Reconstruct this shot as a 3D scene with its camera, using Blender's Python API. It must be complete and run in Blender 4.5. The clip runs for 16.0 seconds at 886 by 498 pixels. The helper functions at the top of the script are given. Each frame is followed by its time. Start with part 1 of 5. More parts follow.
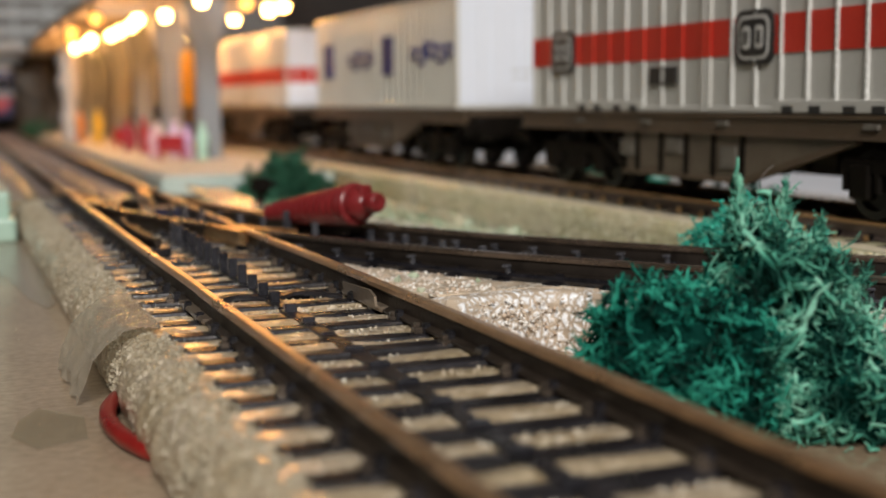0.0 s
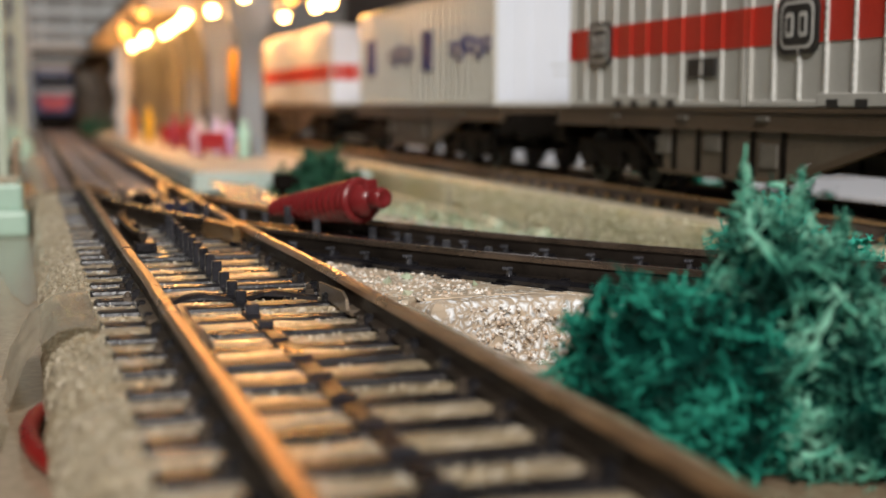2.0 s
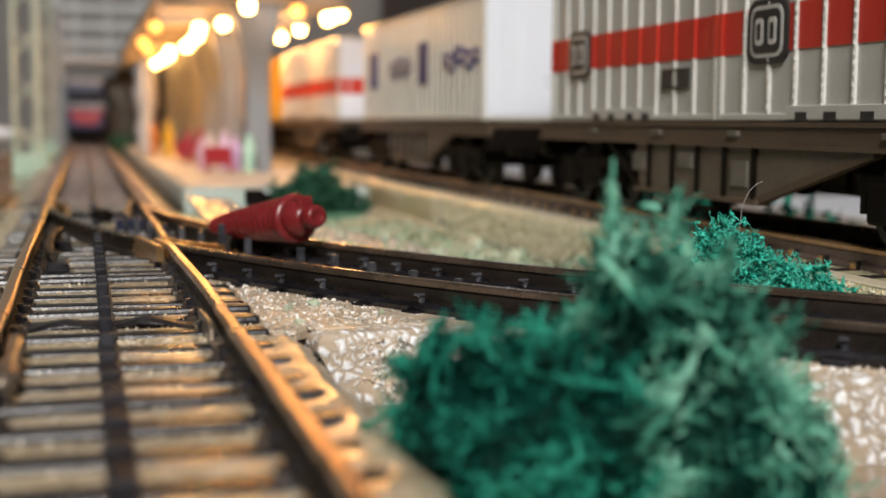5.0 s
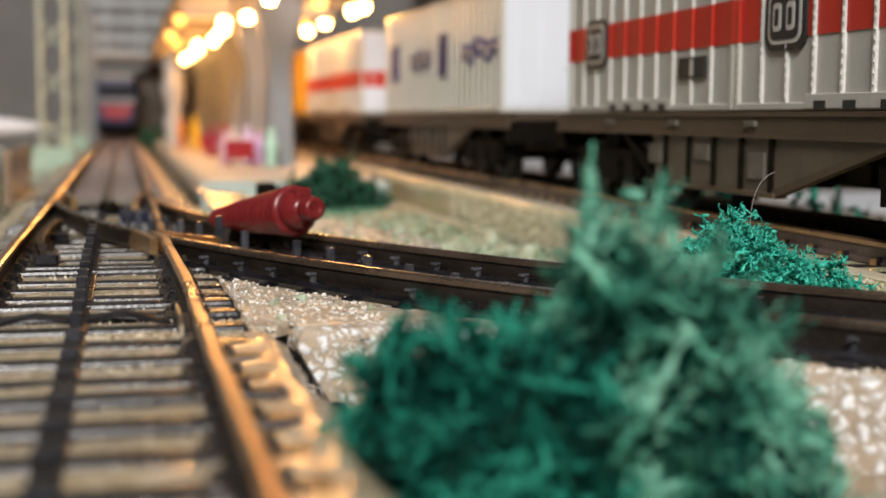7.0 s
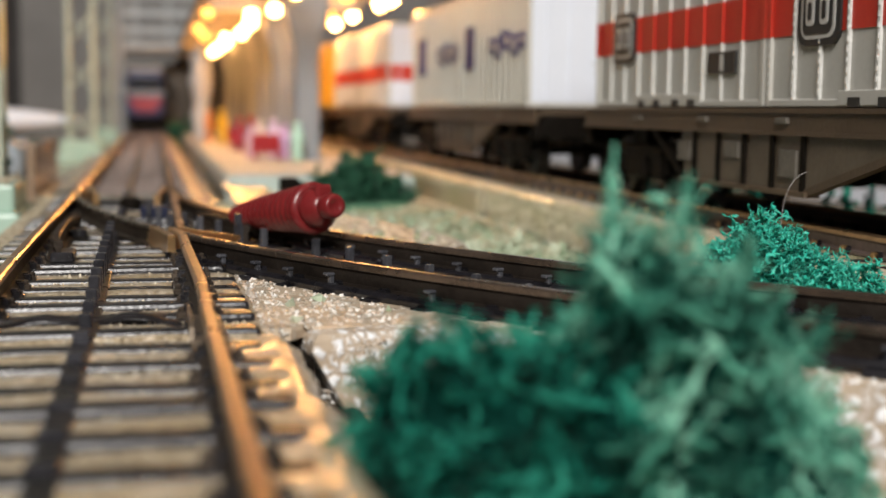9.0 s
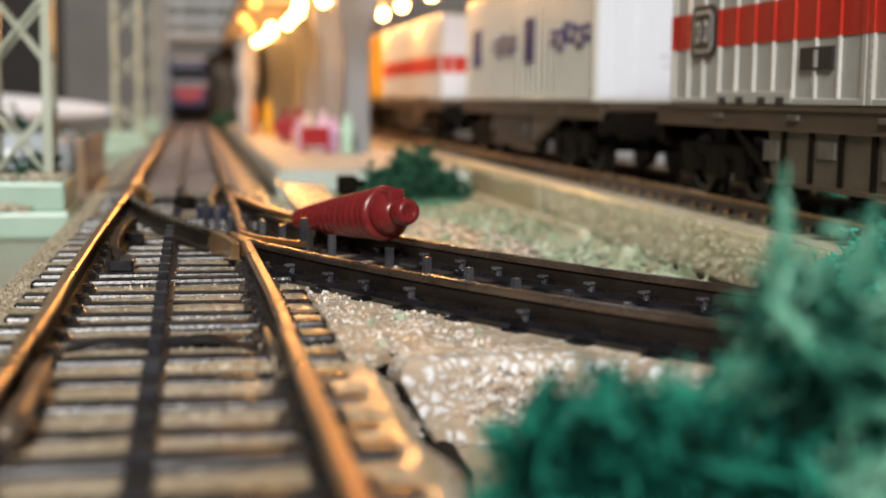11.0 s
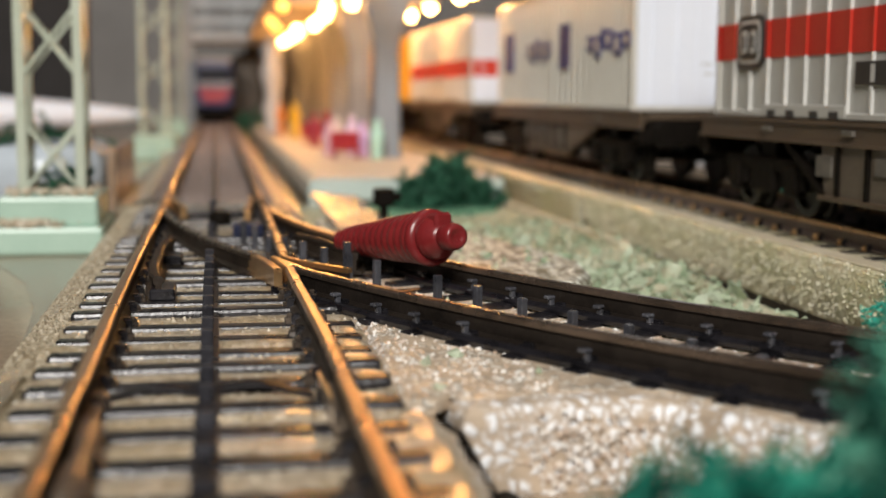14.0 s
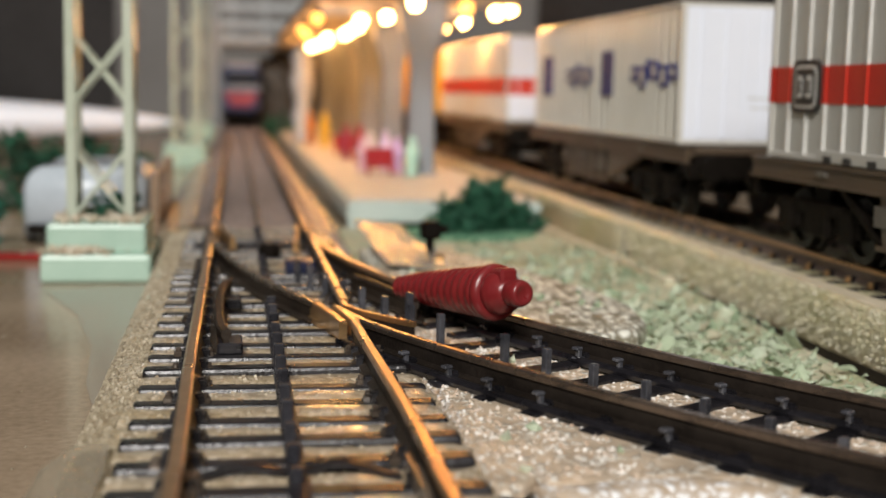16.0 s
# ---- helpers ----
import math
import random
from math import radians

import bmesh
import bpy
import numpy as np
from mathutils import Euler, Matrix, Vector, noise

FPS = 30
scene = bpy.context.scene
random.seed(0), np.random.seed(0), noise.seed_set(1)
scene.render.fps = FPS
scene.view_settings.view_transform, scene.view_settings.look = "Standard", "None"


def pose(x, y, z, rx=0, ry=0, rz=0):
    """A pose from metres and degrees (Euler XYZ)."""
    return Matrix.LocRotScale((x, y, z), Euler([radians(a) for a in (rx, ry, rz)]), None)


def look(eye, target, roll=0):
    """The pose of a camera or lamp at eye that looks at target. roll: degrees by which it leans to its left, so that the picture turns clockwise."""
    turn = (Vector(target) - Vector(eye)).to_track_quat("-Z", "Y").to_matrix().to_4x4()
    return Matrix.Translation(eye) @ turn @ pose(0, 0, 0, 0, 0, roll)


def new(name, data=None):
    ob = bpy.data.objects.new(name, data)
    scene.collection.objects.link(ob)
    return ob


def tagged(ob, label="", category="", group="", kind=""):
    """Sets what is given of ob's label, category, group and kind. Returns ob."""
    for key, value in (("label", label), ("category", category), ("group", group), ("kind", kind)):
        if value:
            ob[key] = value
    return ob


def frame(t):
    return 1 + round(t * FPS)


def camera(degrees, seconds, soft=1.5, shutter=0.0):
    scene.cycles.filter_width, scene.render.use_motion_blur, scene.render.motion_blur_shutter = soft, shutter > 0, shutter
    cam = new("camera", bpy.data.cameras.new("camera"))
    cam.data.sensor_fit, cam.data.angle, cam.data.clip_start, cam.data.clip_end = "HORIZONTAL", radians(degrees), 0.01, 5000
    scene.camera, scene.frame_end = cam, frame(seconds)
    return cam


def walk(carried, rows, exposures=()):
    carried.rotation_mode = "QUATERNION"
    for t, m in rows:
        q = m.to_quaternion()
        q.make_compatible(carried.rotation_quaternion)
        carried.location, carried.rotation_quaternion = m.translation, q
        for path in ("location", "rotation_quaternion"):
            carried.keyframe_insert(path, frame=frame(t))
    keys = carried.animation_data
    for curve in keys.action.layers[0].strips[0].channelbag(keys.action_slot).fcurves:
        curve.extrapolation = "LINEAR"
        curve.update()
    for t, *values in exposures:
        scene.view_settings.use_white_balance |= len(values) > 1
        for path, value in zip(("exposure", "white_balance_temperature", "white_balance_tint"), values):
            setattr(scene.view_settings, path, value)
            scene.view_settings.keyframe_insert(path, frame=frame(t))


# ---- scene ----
cam = camera(38.45, 16.0)
MM = 0.001
# seconds, eye in millimetres, turn in degrees
ROWS = [
    (0.0, -1.01, -1.40, 30.11, 83.246, 0.508, -21.263),
    (0.5, 2.38, 1.58, 29.20, 83.157, 0.294, -20.231),
    (1.0, 5.67, 3.39, 28.30, 83.221, 0.336, -19.550),
    (1.5, 8.93, 6.50, 27.47, 83.338, 0.177, -18.825),
    (2.0, 12.13, 9.22, 27.64, 83.519, -0.165, -18.079),
    (2.5, 15.72, 11.31, 27.68, 83.762, -0.235, -17.169),
    (3.0, 19.40, 12.13, 26.65, 83.678, -0.164, -16.793),
    (3.5, 23.20, 12.32, 26.44, 83.733, -0.090, -16.642),
    (4.0, 26.27, 13.50, 27.38, 84.153, -0.169, -16.572),
    (6.5, 34.92, 20.89, 26.34, 84.142, -0.429, -14.250),
    (7.0, 36.32, 21.62, 26.15, 84.083, -0.449, -14.097),
    (7.5, 36.98, 22.69, 26.00, 84.023, -0.576, -13.802),
    (8.0, 37.16, 23.18, 25.95, 83.831, -0.701, -13.465),
    (8.5, 37.55, 24.51, 26.21, 83.832, -0.648, -13.061),
    (9.0, 38.00, 24.83, 26.56, 83.751, -0.598, -12.765),
    (9.5, 37.95, 27.41, 26.48, 83.518, -0.639, -12.283),
    (10.0, 36.39, 30.62, 26.60, 83.217, -0.748, -11.669),
    (12.5, 34.13, 41.11, 29.95, 83.259, -0.540, -10.737),
    (13.0, 33.09, 42.20, 30.28, 83.174, -0.443, -10.662),
    (13.5, 33.21, 42.00, 30.65, 83.243, -0.333, -10.514),
    (14.0, 33.15, 41.02, 30.74, 83.018, -0.371, -10.076),
    (14.5, 32.18, 40.67, 34.61, 83.008, -1.394, -9.829),
    (15.0, 30.71, 40.65, 36.70, 83.142, -1.385, -9.639),
    (15.5, 29.21, 41.29, 37.04, 83.076, -1.283, -9.498),
    (16.0, 27.43, 42.62, 37.31, 82.917, -1.260, -9.252),
]
walk(cam, [(t, pose(x * MM, y * MM, z * MM, rx, ry, rz)) for t, x, y, z, rx, ry, rz in ROWS],
     exposures=[(0.0, 0.03), (2.5, 0.07), (6.5, 0.19), (10.0, 0.21), (16.0, 0.18)])
cam.data.dof.use_dof = True
cam.data.dof.focus_distance = 0.136
cam.data.dof.aperture_fstop = 30.0

# ---- world and light ----
room_world = bpy.data.worlds.new("room_world")
room_world.use_nodes = True
room_world.node_tree.nodes["Background"].inputs["Color"].default_value = (0.75, 0.85, 1.0, 1)
room_world.node_tree.nodes["Background"].inputs["Strength"].default_value = 0.15
scene.world = room_world


def area_lamp(name, eye, target, w, h, power, color):
    data = bpy.data.lights.new(name, "AREA")
    data.shape, data.size, data.size_y, data.energy, data.color = "RECTANGLE", w, h, power, color
    ob = new(name, data)
    ob.matrix_world = look(eye, target)
    return ob


# the room's large lamp behind the camera, and a weak fill added over the layout
area_lamp("room_lamp_glow", (-0.36, -1.2, 1.12), (0.08, 0.25, 0.0), 0.7, 0.6, 36.5, (1.0, 0.955, 0.91))
area_lamp("ceiling_light_glow", (0.25, 0.55, 1.62), (0.25, 0.55, 0.0), 0.5, 0.5, 1.5, (1.0, 0.92, 0.82))

# ---- materials ----


def nodes_of(name):
    m = bpy.data.materials.new(name)
    m.use_nodes = True
    return m, m.node_tree.nodes, m.node_tree.links, m.node_tree.nodes["Principled BSDF"]


def rgba(c):
    return (c[0], c[1], c[2], 1.0)


def surface(name, a, b, rough=0.5, metal=0.0, big=120.0, fine=1400.0, bump=0.15, rough_var=0.15, spread=0.0, spec=0.5, coat=0.0):
    """Two-scale procedural surface: colour drifts from a to b, fine grain gives relief. spread: brightness by piece."""
    m, n, l, p = nodes_of(name)
    geo = n.new("ShaderNodeNewGeometry")
    t1, t2 = n.new("ShaderNodeTexNoise"), n.new("ShaderNodeTexNoise")
    t1.inputs["Scale"].default_value, t1.inputs["Detail"].default_value = big, 5
    t2.inputs["Scale"].default_value, t2.inputs["Detail"].default_value = fine, 3
    for t in (t1, t2):
        l.new(geo.outputs["Position"], t.inputs["Vector"])
    add = n.new("ShaderNodeMath")
    add.operation = "MULTIPLY_ADD"
    add.inputs[1].default_value = 0.45
    l.new(t2.outputs["Fac"], add.inputs[0])
    l.new(t1.outputs["Fac"], add.inputs[2])
    ramp = n.new("ShaderNodeValToRGB")
    ramp.color_ramp.elements[0].position, ramp.color_ramp.elements[1].position = 0.52, 0.92
    ramp.color_ramp.elements[0].color, ramp.color_ramp.elements[1].color = rgba(a), rgba(b)
    l.new(add.outputs[0], ramp.inputs["Fac"])
    out = ramp.outputs["Color"]
    if spread:
        info, rng, hsv = n.new("ShaderNodeObjectInfo"), n.new("ShaderNodeMapRange"), n.new("ShaderNodeHueSaturation")
        rng.inputs["To Min"].default_value, rng.inputs["To Max"].default_value = 1 - spread, 1 + spread
        l.new(info.outputs["Random"], rng.inputs["Value"])
        l.new(rng.outputs[0], hsv.inputs["Value"])
        l.new(out, hsv.inputs["Color"])
        out = hsv.outputs["Color"]
    l.new(out, p.inputs["Base Color"])
    rr = n.new("ShaderNodeMapRange")
    rr.inputs["To Min"].default_value, rr.inputs["To Max"].default_value = max(0.03, rough - rough_var), min(1, rough + rough_var)
    l.new(t1.outputs["Fac"], rr.inputs["Value"])
    l.new(rr.outputs[0], p.inputs["Roughness"])
    p.inputs["Metallic"].default_value = metal
    p.inputs["Specular IOR Level"].default_value = spec
    p.inputs["Coat Weight"].default_value = coat
    if bump:
        bp = n.new("ShaderNodeBump")
        bp.inputs["Strength"].default_value, bp.inputs["Distance"].default_value = bump, 0.0004
        l.new(t2.outputs["Fac"], bp.inputs["Height"])
        l.new(bp.outputs[0], p.inputs["Normal"])
    return m


def granulate(name, colors, cell=1100.0, bump=0.8, rough=0.75, stain=(0.8, 0.75, 0.6), coat=0.0):
    """Pressed crumbs: one tone a cell, domed cells, darker in the joints between, faint stains."""
    m, n, l, p = nodes_of(name)
    geo, v, v2 = n.new("ShaderNodeNewGeometry"), n.new("ShaderNodeTexVoronoi"), n.new("ShaderNodeTexVoronoi")
    warp, wadd = n.new("ShaderNodeTexNoise"), n.new("ShaderNodeVectorMath")
    warp.inputs["Scale"].default_value = cell * 0.8
    wadd.operation = "MULTIPLY_ADD"
    wadd.inputs[1].default_value = (0.0009, 0.0009, 0.0009)
    l.new(geo.outputs["Position"], warp.inputs["Vector"])
    l.new(warp.outputs["Color"], wadd.inputs[0])
    l.new(geo.outputs["Position"], wadd.inputs[2])
    for t in (v, v2):
        t.inputs["Scale"].default_value = cell
        l.new(wadd.outputs[0], t.inputs["Vector"])
    v2.feature = "DISTANCE_TO_EDGE"
    sep, ramp = n.new("ShaderNodeSeparateColor"), n.new("ShaderNodeValToRGB")
    l.new(v.outputs["Color"], sep.inputs[0])
    ramp.color_ramp.interpolation = "CONSTANT"
    el = ramp.color_ramp.elements
    while len(el) < len(colors):
        el.new(0.5)
    for i, c in enumerate(colors):
        el[i].position, el[i].color = i / len(colors), rgba(c)
    l.new(sep.outputs[0], ramp.inputs["Fac"])
    noise1 = n.new("ShaderNodeTexNoise")
    noise1.inputs["Scale"].default_value = 70
    noise1.inputs["Detail"].default_value = 4
    l.new(geo.outputs["Position"], noise1.inputs["Vector"])
    mixs = n.new("ShaderNodeMix")
    mixs.data_type, mixs.blend_type = "RGBA", "MULTIPLY"
    rr = n.new("ShaderNodeMapRange")
    rr.inputs["From Min"].default_value, rr.inputs["From Max"].default_value = 0.42, 0.72
    l.new(noise1.outputs["Fac"], rr.inputs["Value"])
    l.new(rr.outputs[0], mixs.inputs[0])
    l.new(ramp.outputs["Color"], mixs.inputs[6])
    mixs.inputs[7].default_value = rgba(stain)
    l.new(mixs.outputs[2], p.inputs["Base Color"])
    p.inputs["Roughness"].default_value = rough
    p.inputs["Coat Weight"].default_value, p.inputs["Coat Roughness"].default_value = coat, 0.16
    height = n.new("ShaderNodeMath")
    height.operation = "MULTIPLY"
    height.use_clamp = True
    height.inputs[1].default_value = 4.0
    l.new(v2.outputs["Distance"], height.inputs[0])
    bp = n.new("ShaderNodeBump")
    bp.inputs["Strength"].default_value, bp.inputs["Distance"].default_value = bump, 0.0005
    l.new(height.outputs[0], bp.inputs["Height"])
    l.new(bp.outputs[0], p.inputs["Normal"])
    return m


def island(name, colors, rough=0.6, trans=0.0, patchy=0.6, spec=0.5):
    """A tone for each loose piece of a joined mesh."""
    m, n, l, p = nodes_of(name)
    geo, ramp = n.new("ShaderNodeNewGeometry"), n.new("ShaderNodeValToRGB")
    el = ramp.color_ramp.elements
    while len(el) < len(colors):
        el.new(0.5)
    for i, c in enumerate(colors):
        el[i].position, el[i].color = i / max(1, len(colors) - 1), rgba(c)
    patch, mix = n.new("ShaderNodeTexNoise"), n.new("ShaderNodeMath")
    patch.inputs["Scale"].default_value, patch.inputs["Detail"].default_value = 210, 2
    l.new(geo.outputs["Position"], patch.inputs["Vector"])
    rng = n.new("ShaderNodeMapRange")
    rng.inputs["From Min"].default_value, rng.inputs["From Max"].default_value = 0.3, 0.7
    rng.inputs["To Min"].default_value, rng.inputs["To Max"].default_value = -0.4 * patchy, 0.4 * patchy
    l.new(patch.outputs["Fac"], rng.inputs["Value"])
    mix.operation, mix.use_clamp = "ADD", True
    l.new(geo.outputs["Random Per Island"], mix.inputs[0])
    l.new(rng.outputs[0], mix.inputs[1])
    l.new(mix.outputs[0], ramp.inputs["Fac"])
    l.new(ramp.outputs["Color"], p.inputs["Base Color"])
    p.inputs["Roughness"].default_value = rough
    p.inputs["Specular IOR Level"].default_value = spec
    p.inputs["Subsurface Weight"].default_value = trans
    p.inputs["Subsurface Radius"].default_value = (0.0005, 0.0008, 0.0005)
    return m


def flecked(name, fleck, ground, cell=900.0, share=0.7, joint=0.12, rough=0.5, bump=0.3, stretch=(1, 1, 1)):
    """White torn flecks pressed into a brown ground, with thin winding joints between them."""
    m, n, l, p = nodes_of(name)
    geo, warp, wadd, mul = n.new("ShaderNodeNewGeometry"), n.new("ShaderNodeTexNoise"), n.new("ShaderNodeVectorMath"), n.new("ShaderNodeVectorMath")
    warp.inputs["Scale"].default_value, warp.inputs["Detail"].default_value = cell * 0.9, 3
    wadd.operation, mul.operation = "MULTIPLY_ADD", "MULTIPLY"
    wadd.inputs[1].default_value = (0.0017, 0.0017, 0.0017)
    mul.inputs[1].default_value = stretch
    l.new(geo.outputs["Position"], warp.inputs["Vector"])
    l.new(warp.outputs["Color"], wadd.inputs[0])
    l.new(geo.outputs["Position"], wadd.inputs[2])
    l.new(wadd.outputs[0], mul.inputs[0])
    v, edge, sep = n.new("ShaderNodeTexVoronoi"), n.new("ShaderNodeTexVoronoi"), n.new("ShaderNodeSeparateColor")
    edge.feature = "DISTANCE_TO_EDGE"
    for t in (v, edge):
        t.inputs["Scale"].default_value = cell
        l.new(mul.outputs[0], t.inputs["Vector"])
    l.new(v.outputs["Color"], sep.inputs[0])
    rng, pick, both = n.new("ShaderNodeMapRange"), n.new("ShaderNodeMath"), n.new("ShaderNodeMath")
    rng.inputs["From Min"].default_value, rng.inputs["From Max"].default_value = joint * 0.3, joint * 2.4
    l.new(edge.outputs["Distance"], rng.inputs["Value"])
    pick.operation, pick.inputs[1].default_value, both.operation = "LESS_THAN", share, "MULTIPLY"
    l.new(sep.outputs[0], pick.inputs[0])
    l.new(rng.outputs[0], both.inputs[0])
    l.new(pick.outputs[0], both.inputs[1])
    tone, ramp, mix = n.new("ShaderNodeTexNoise"), n.new("ShaderNodeValToRGB"), n.new("ShaderNodeMix")
    tone.inputs["Scale"].default_value, tone.inputs["Detail"].default_value = 260, 5
    l.new(geo.outputs["Position"], tone.inputs["Vector"])
    ramp.color_ramp.elements[0].position, ramp.color_ramp.elements[1].position = 0.35, 0.65
    ramp.color_ramp.elements[0].color, ramp.color_ramp.elements[1].color = rgba([c * 0.78 for c in ground]), rgba([min(1, c * 1.2) for c in ground])
    l.new(tone.outputs["Fac"], ramp.inputs["Fac"])
    mix.data_type = "RGBA"
    l.new(both.outputs[0], mix.inputs[0])
    l.new(ramp.outputs["Color"], mix.inputs[6])
    mix.inputs[7].default_value = rgba(fleck)
    l.new(mix.outputs[2], p.inputs["Base Color"])
    p.inputs["Roughness"].default_value = rough
    bp = n.new("ShaderNodeBump")
    bp.inputs["Strength"].default_value, bp.inputs["Distance"].default_value = bump, 0.0004
    l.new(both.outputs[0], bp.inputs["Height"])
    l.new(bp.outputs[0], p.inputs["Normal"])
    return m


def glow(name, color, strength):
    m, n, l, p = nodes_of(name)
    p.inputs["Base Color"].default_value = rgba(color)
    p.inputs["Emission Color"].default_value = rgba(color)
    p.inputs["Emission Strength"].default_value = strength
    return m


M_TABLE = surface("table_varnish", (0.24, 0.176, 0.114), (0.43, 0.335, 0.235), 0.17, 0, 18, 900, 0.1, 0.1, 0, 0.5)
M_BED = granulate("foam_bed", [(0.55, 0.45, 0.305), (0.63, 0.52, 0.37), (0.44, 0.35, 0.235), (0.76, 0.65, 0.5), (0.58, 0.48, 0.34)], 1500, 0.5, 0.36, (0.8, 0.75, 0.6), 1.0)
M_BEDW = flecked("foam_bed_cut", (0.9, 0.92, 0.94), (0.46, 0.37, 0.275), 880, 0.88, 0.13, 0.38, 0.4)
M_BEDT = flecked("foam_bed_top", (0.86, 0.82, 0.73), (0.56, 0.45, 0.33), 1050, 0.45, 0.12, 0.38, 0.8)
M_WALL = granulate("stone_bed", [(0.72, 0.63, 0.42), (0.8, 0.72, 0.5), (0.64, 0.59, 0.37), (0.88, 0.82, 0.62)], 1300, 0.6, 0.42, (0.75, 0.8, 0.6), 0.7)
M_BEDCAP = surface("bed_upper_edge", (0.6, 0.52, 0.37), (0.74, 0.66, 0.5), 0.34, 0, 160, 1500, 0.5, 0.14)
M_SLEEPER = surface("sleeper_plastic", (0.006, 0.0058, 0.007), (0.018, 0.017, 0.021), 0.29, 0, 200, 1600, 0.16, 0.14, 0.25, 0.6)
M_RAIL = surface("rail_steel", (0.42, 0.258, 0.14), (0.62, 0.405, 0.235), 0.29, 0.75, 120, 1500, 0.03, 0.1)
M_FROG = surface("crossing_brass", (0.6, 0.37, 0.17), (0.8, 0.53, 0.27), 0.3, 0.9, 160, 1500, 0.05, 0.1)
M_CLIP = surface("rail_clip_plastic", (0.03, 0.031, 0.037), (0.075, 0.077, 0.088), 0.2, 0.0, 300, 1600, 0.1, 0.1, 0.3, 0.8)
M_CHAIR = surface("brown_clip_plastic", (0.04, 0.031, 0.025), (0.1, 0.078, 0.06), 0.2, 0.3, 300, 1600, 0.1, 0.1, 0.3, 0.8)
M_RAILSIDE = surface("rail_side_paint", (0.018, 0.013, 0.009), (0.042, 0.03, 0.021), 0.5, 0.3, 200, 1800, 0.2, 0.15)
M_RAILB = surface("blackened_rail_side", (0.014, 0.011, 0.009), (0.032, 0.025, 0.02), 0.36, 0.3, 200, 1800, 0.2, 0.12)
M_RAILD = surface("dark_rail_steel", (0.13, 0.1, 0.077), (0.24, 0.185, 0.145), 0.27, 0.8, 160, 1500, 0.12, 0.12)
M_JOINER = surface("joiner_sheet_metal", (0.13, 0.1, 0.075), (0.24, 0.19, 0.14), 0.35, 0.5, 200, 1500, 0.1, 0.12)
M_DARKBLUE = surface("dark_blue_plastic", (0.012, 0.016, 0.04), (0.02, 0.026, 0.06), 0.3, 0, 200, 1500, 0.1, 0.1)
M_PAD = flecked("flecked_offcut", (0.86, 0.87, 0.78), (0.21, 0.187, 0.13), 560, 0.9, 0.11, 0.55, 0.4, (1, 0.62, 1))
M_STUD = surface("contact_stud", (0.025, 0.025, 0.03), (0.06, 0.06, 0.07), 0.3, 0.4, 300, 1600, 0.1, 0.1, 0.2)
M_SHEET = surface("tin_ballast", (0.27, 0.205, 0.175), (0.38, 0.31, 0.265), 0.45, 0.2, 200, 1200, 0.5, 0.15)
M_GREY = surface("container_grey", (0.47, 0.46, 0.42), (0.54, 0.53, 0.49), 0.42, 0, 60, 1500, 0.05, 0.08)
M_RIB = surface("rib_light_grey", (0.6, 0.6, 0.57), (0.72, 0.72, 0.69), 0.34, 0, 300, 1500, 0.6, 0.1)
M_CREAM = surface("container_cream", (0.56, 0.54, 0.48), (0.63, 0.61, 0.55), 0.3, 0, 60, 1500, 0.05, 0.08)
# white paint with the cool daylight on the end walls tinted in
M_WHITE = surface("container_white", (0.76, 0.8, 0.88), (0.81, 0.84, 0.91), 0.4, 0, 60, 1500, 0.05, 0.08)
M_STRIPE = surface("stripe_red", (0.5, 0.028, 0.015), (0.6, 0.045, 0.025), 0.4, 0, 80, 1500, 0.05, 0.08)
M_BLACK = surface("print_black", (0.02, 0.02, 0.02), (0.035, 0.034, 0.033), 0.42, 0, 200, 1500, 0.05, 0.08)
M_PRINT = surface("print_pale", (0.5, 0.49, 0.46), (0.58, 0.57, 0.54), 0.45, 0, 200, 1500, 0.05, 0.08)
M_BLUE = surface("print_blue", (0.02, 0.03, 0.16), (0.035, 0.05, 0.22), 0.65, 0, 200, 1500, 0.05, 0.08)
M_BELLY = surface("belly_panel_grey_brown", (0.1, 0.077, 0.054), (0.14, 0.111, 0.08), 0.42, 0, 160, 1500, 0.15, 0.12)
M_WAGON = surface("wagon_brown", (0.072, 0.049, 0.03), (0.108, 0.075, 0.048), 0.45, 0, 100, 1500, 0.15, 0.12)
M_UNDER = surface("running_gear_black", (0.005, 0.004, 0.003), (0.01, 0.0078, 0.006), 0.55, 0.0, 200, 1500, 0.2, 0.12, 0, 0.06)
M_WHEEL = surface("wheel_steel", (0.006, 0.0055, 0.005), (0.014, 0.012, 0.011), 0.45, 0.2, 200, 1500, 0.1, 0.1)
M_RED = surface("red_plastic", (0.16, 0.013, 0.015), (0.21, 0.019, 0.02), 0.3, 0, 150, 1200, 0.06, 0.08, 0, 0.55)
M_MAST = surface("mast_pale_green", (0.43, 0.48, 0.38), (0.5, 0.55, 0.46), 0.3, 0, 100, 1300, 0.1, 0.1)
M_PLINTH = surface("plinth_pale_green", (0.34, 0.5, 0.41), (0.42, 0.58, 0.48), 0.3, 0, 80, 1300, 0.08, 0.1)
M_PLAT = surface("platform_top", (0.5, 0.45, 0.38), (0.62, 0.57, 0.5), 0.55, 0, 60, 900, 0.3, 0.1)
M_PLATEDGE = surface("platform_edge_grey", (0.42, 0.5, 0.46), (0.52, 0.59, 0.55), 0.5, 0, 60, 900, 0.15, 0.1)
M_PILLAR = surface("pillar_grey", (0.22, 0.245, 0.27), (0.28, 0.305, 0.33), 0.45, 0, 60, 900, 0.05, 0.1)
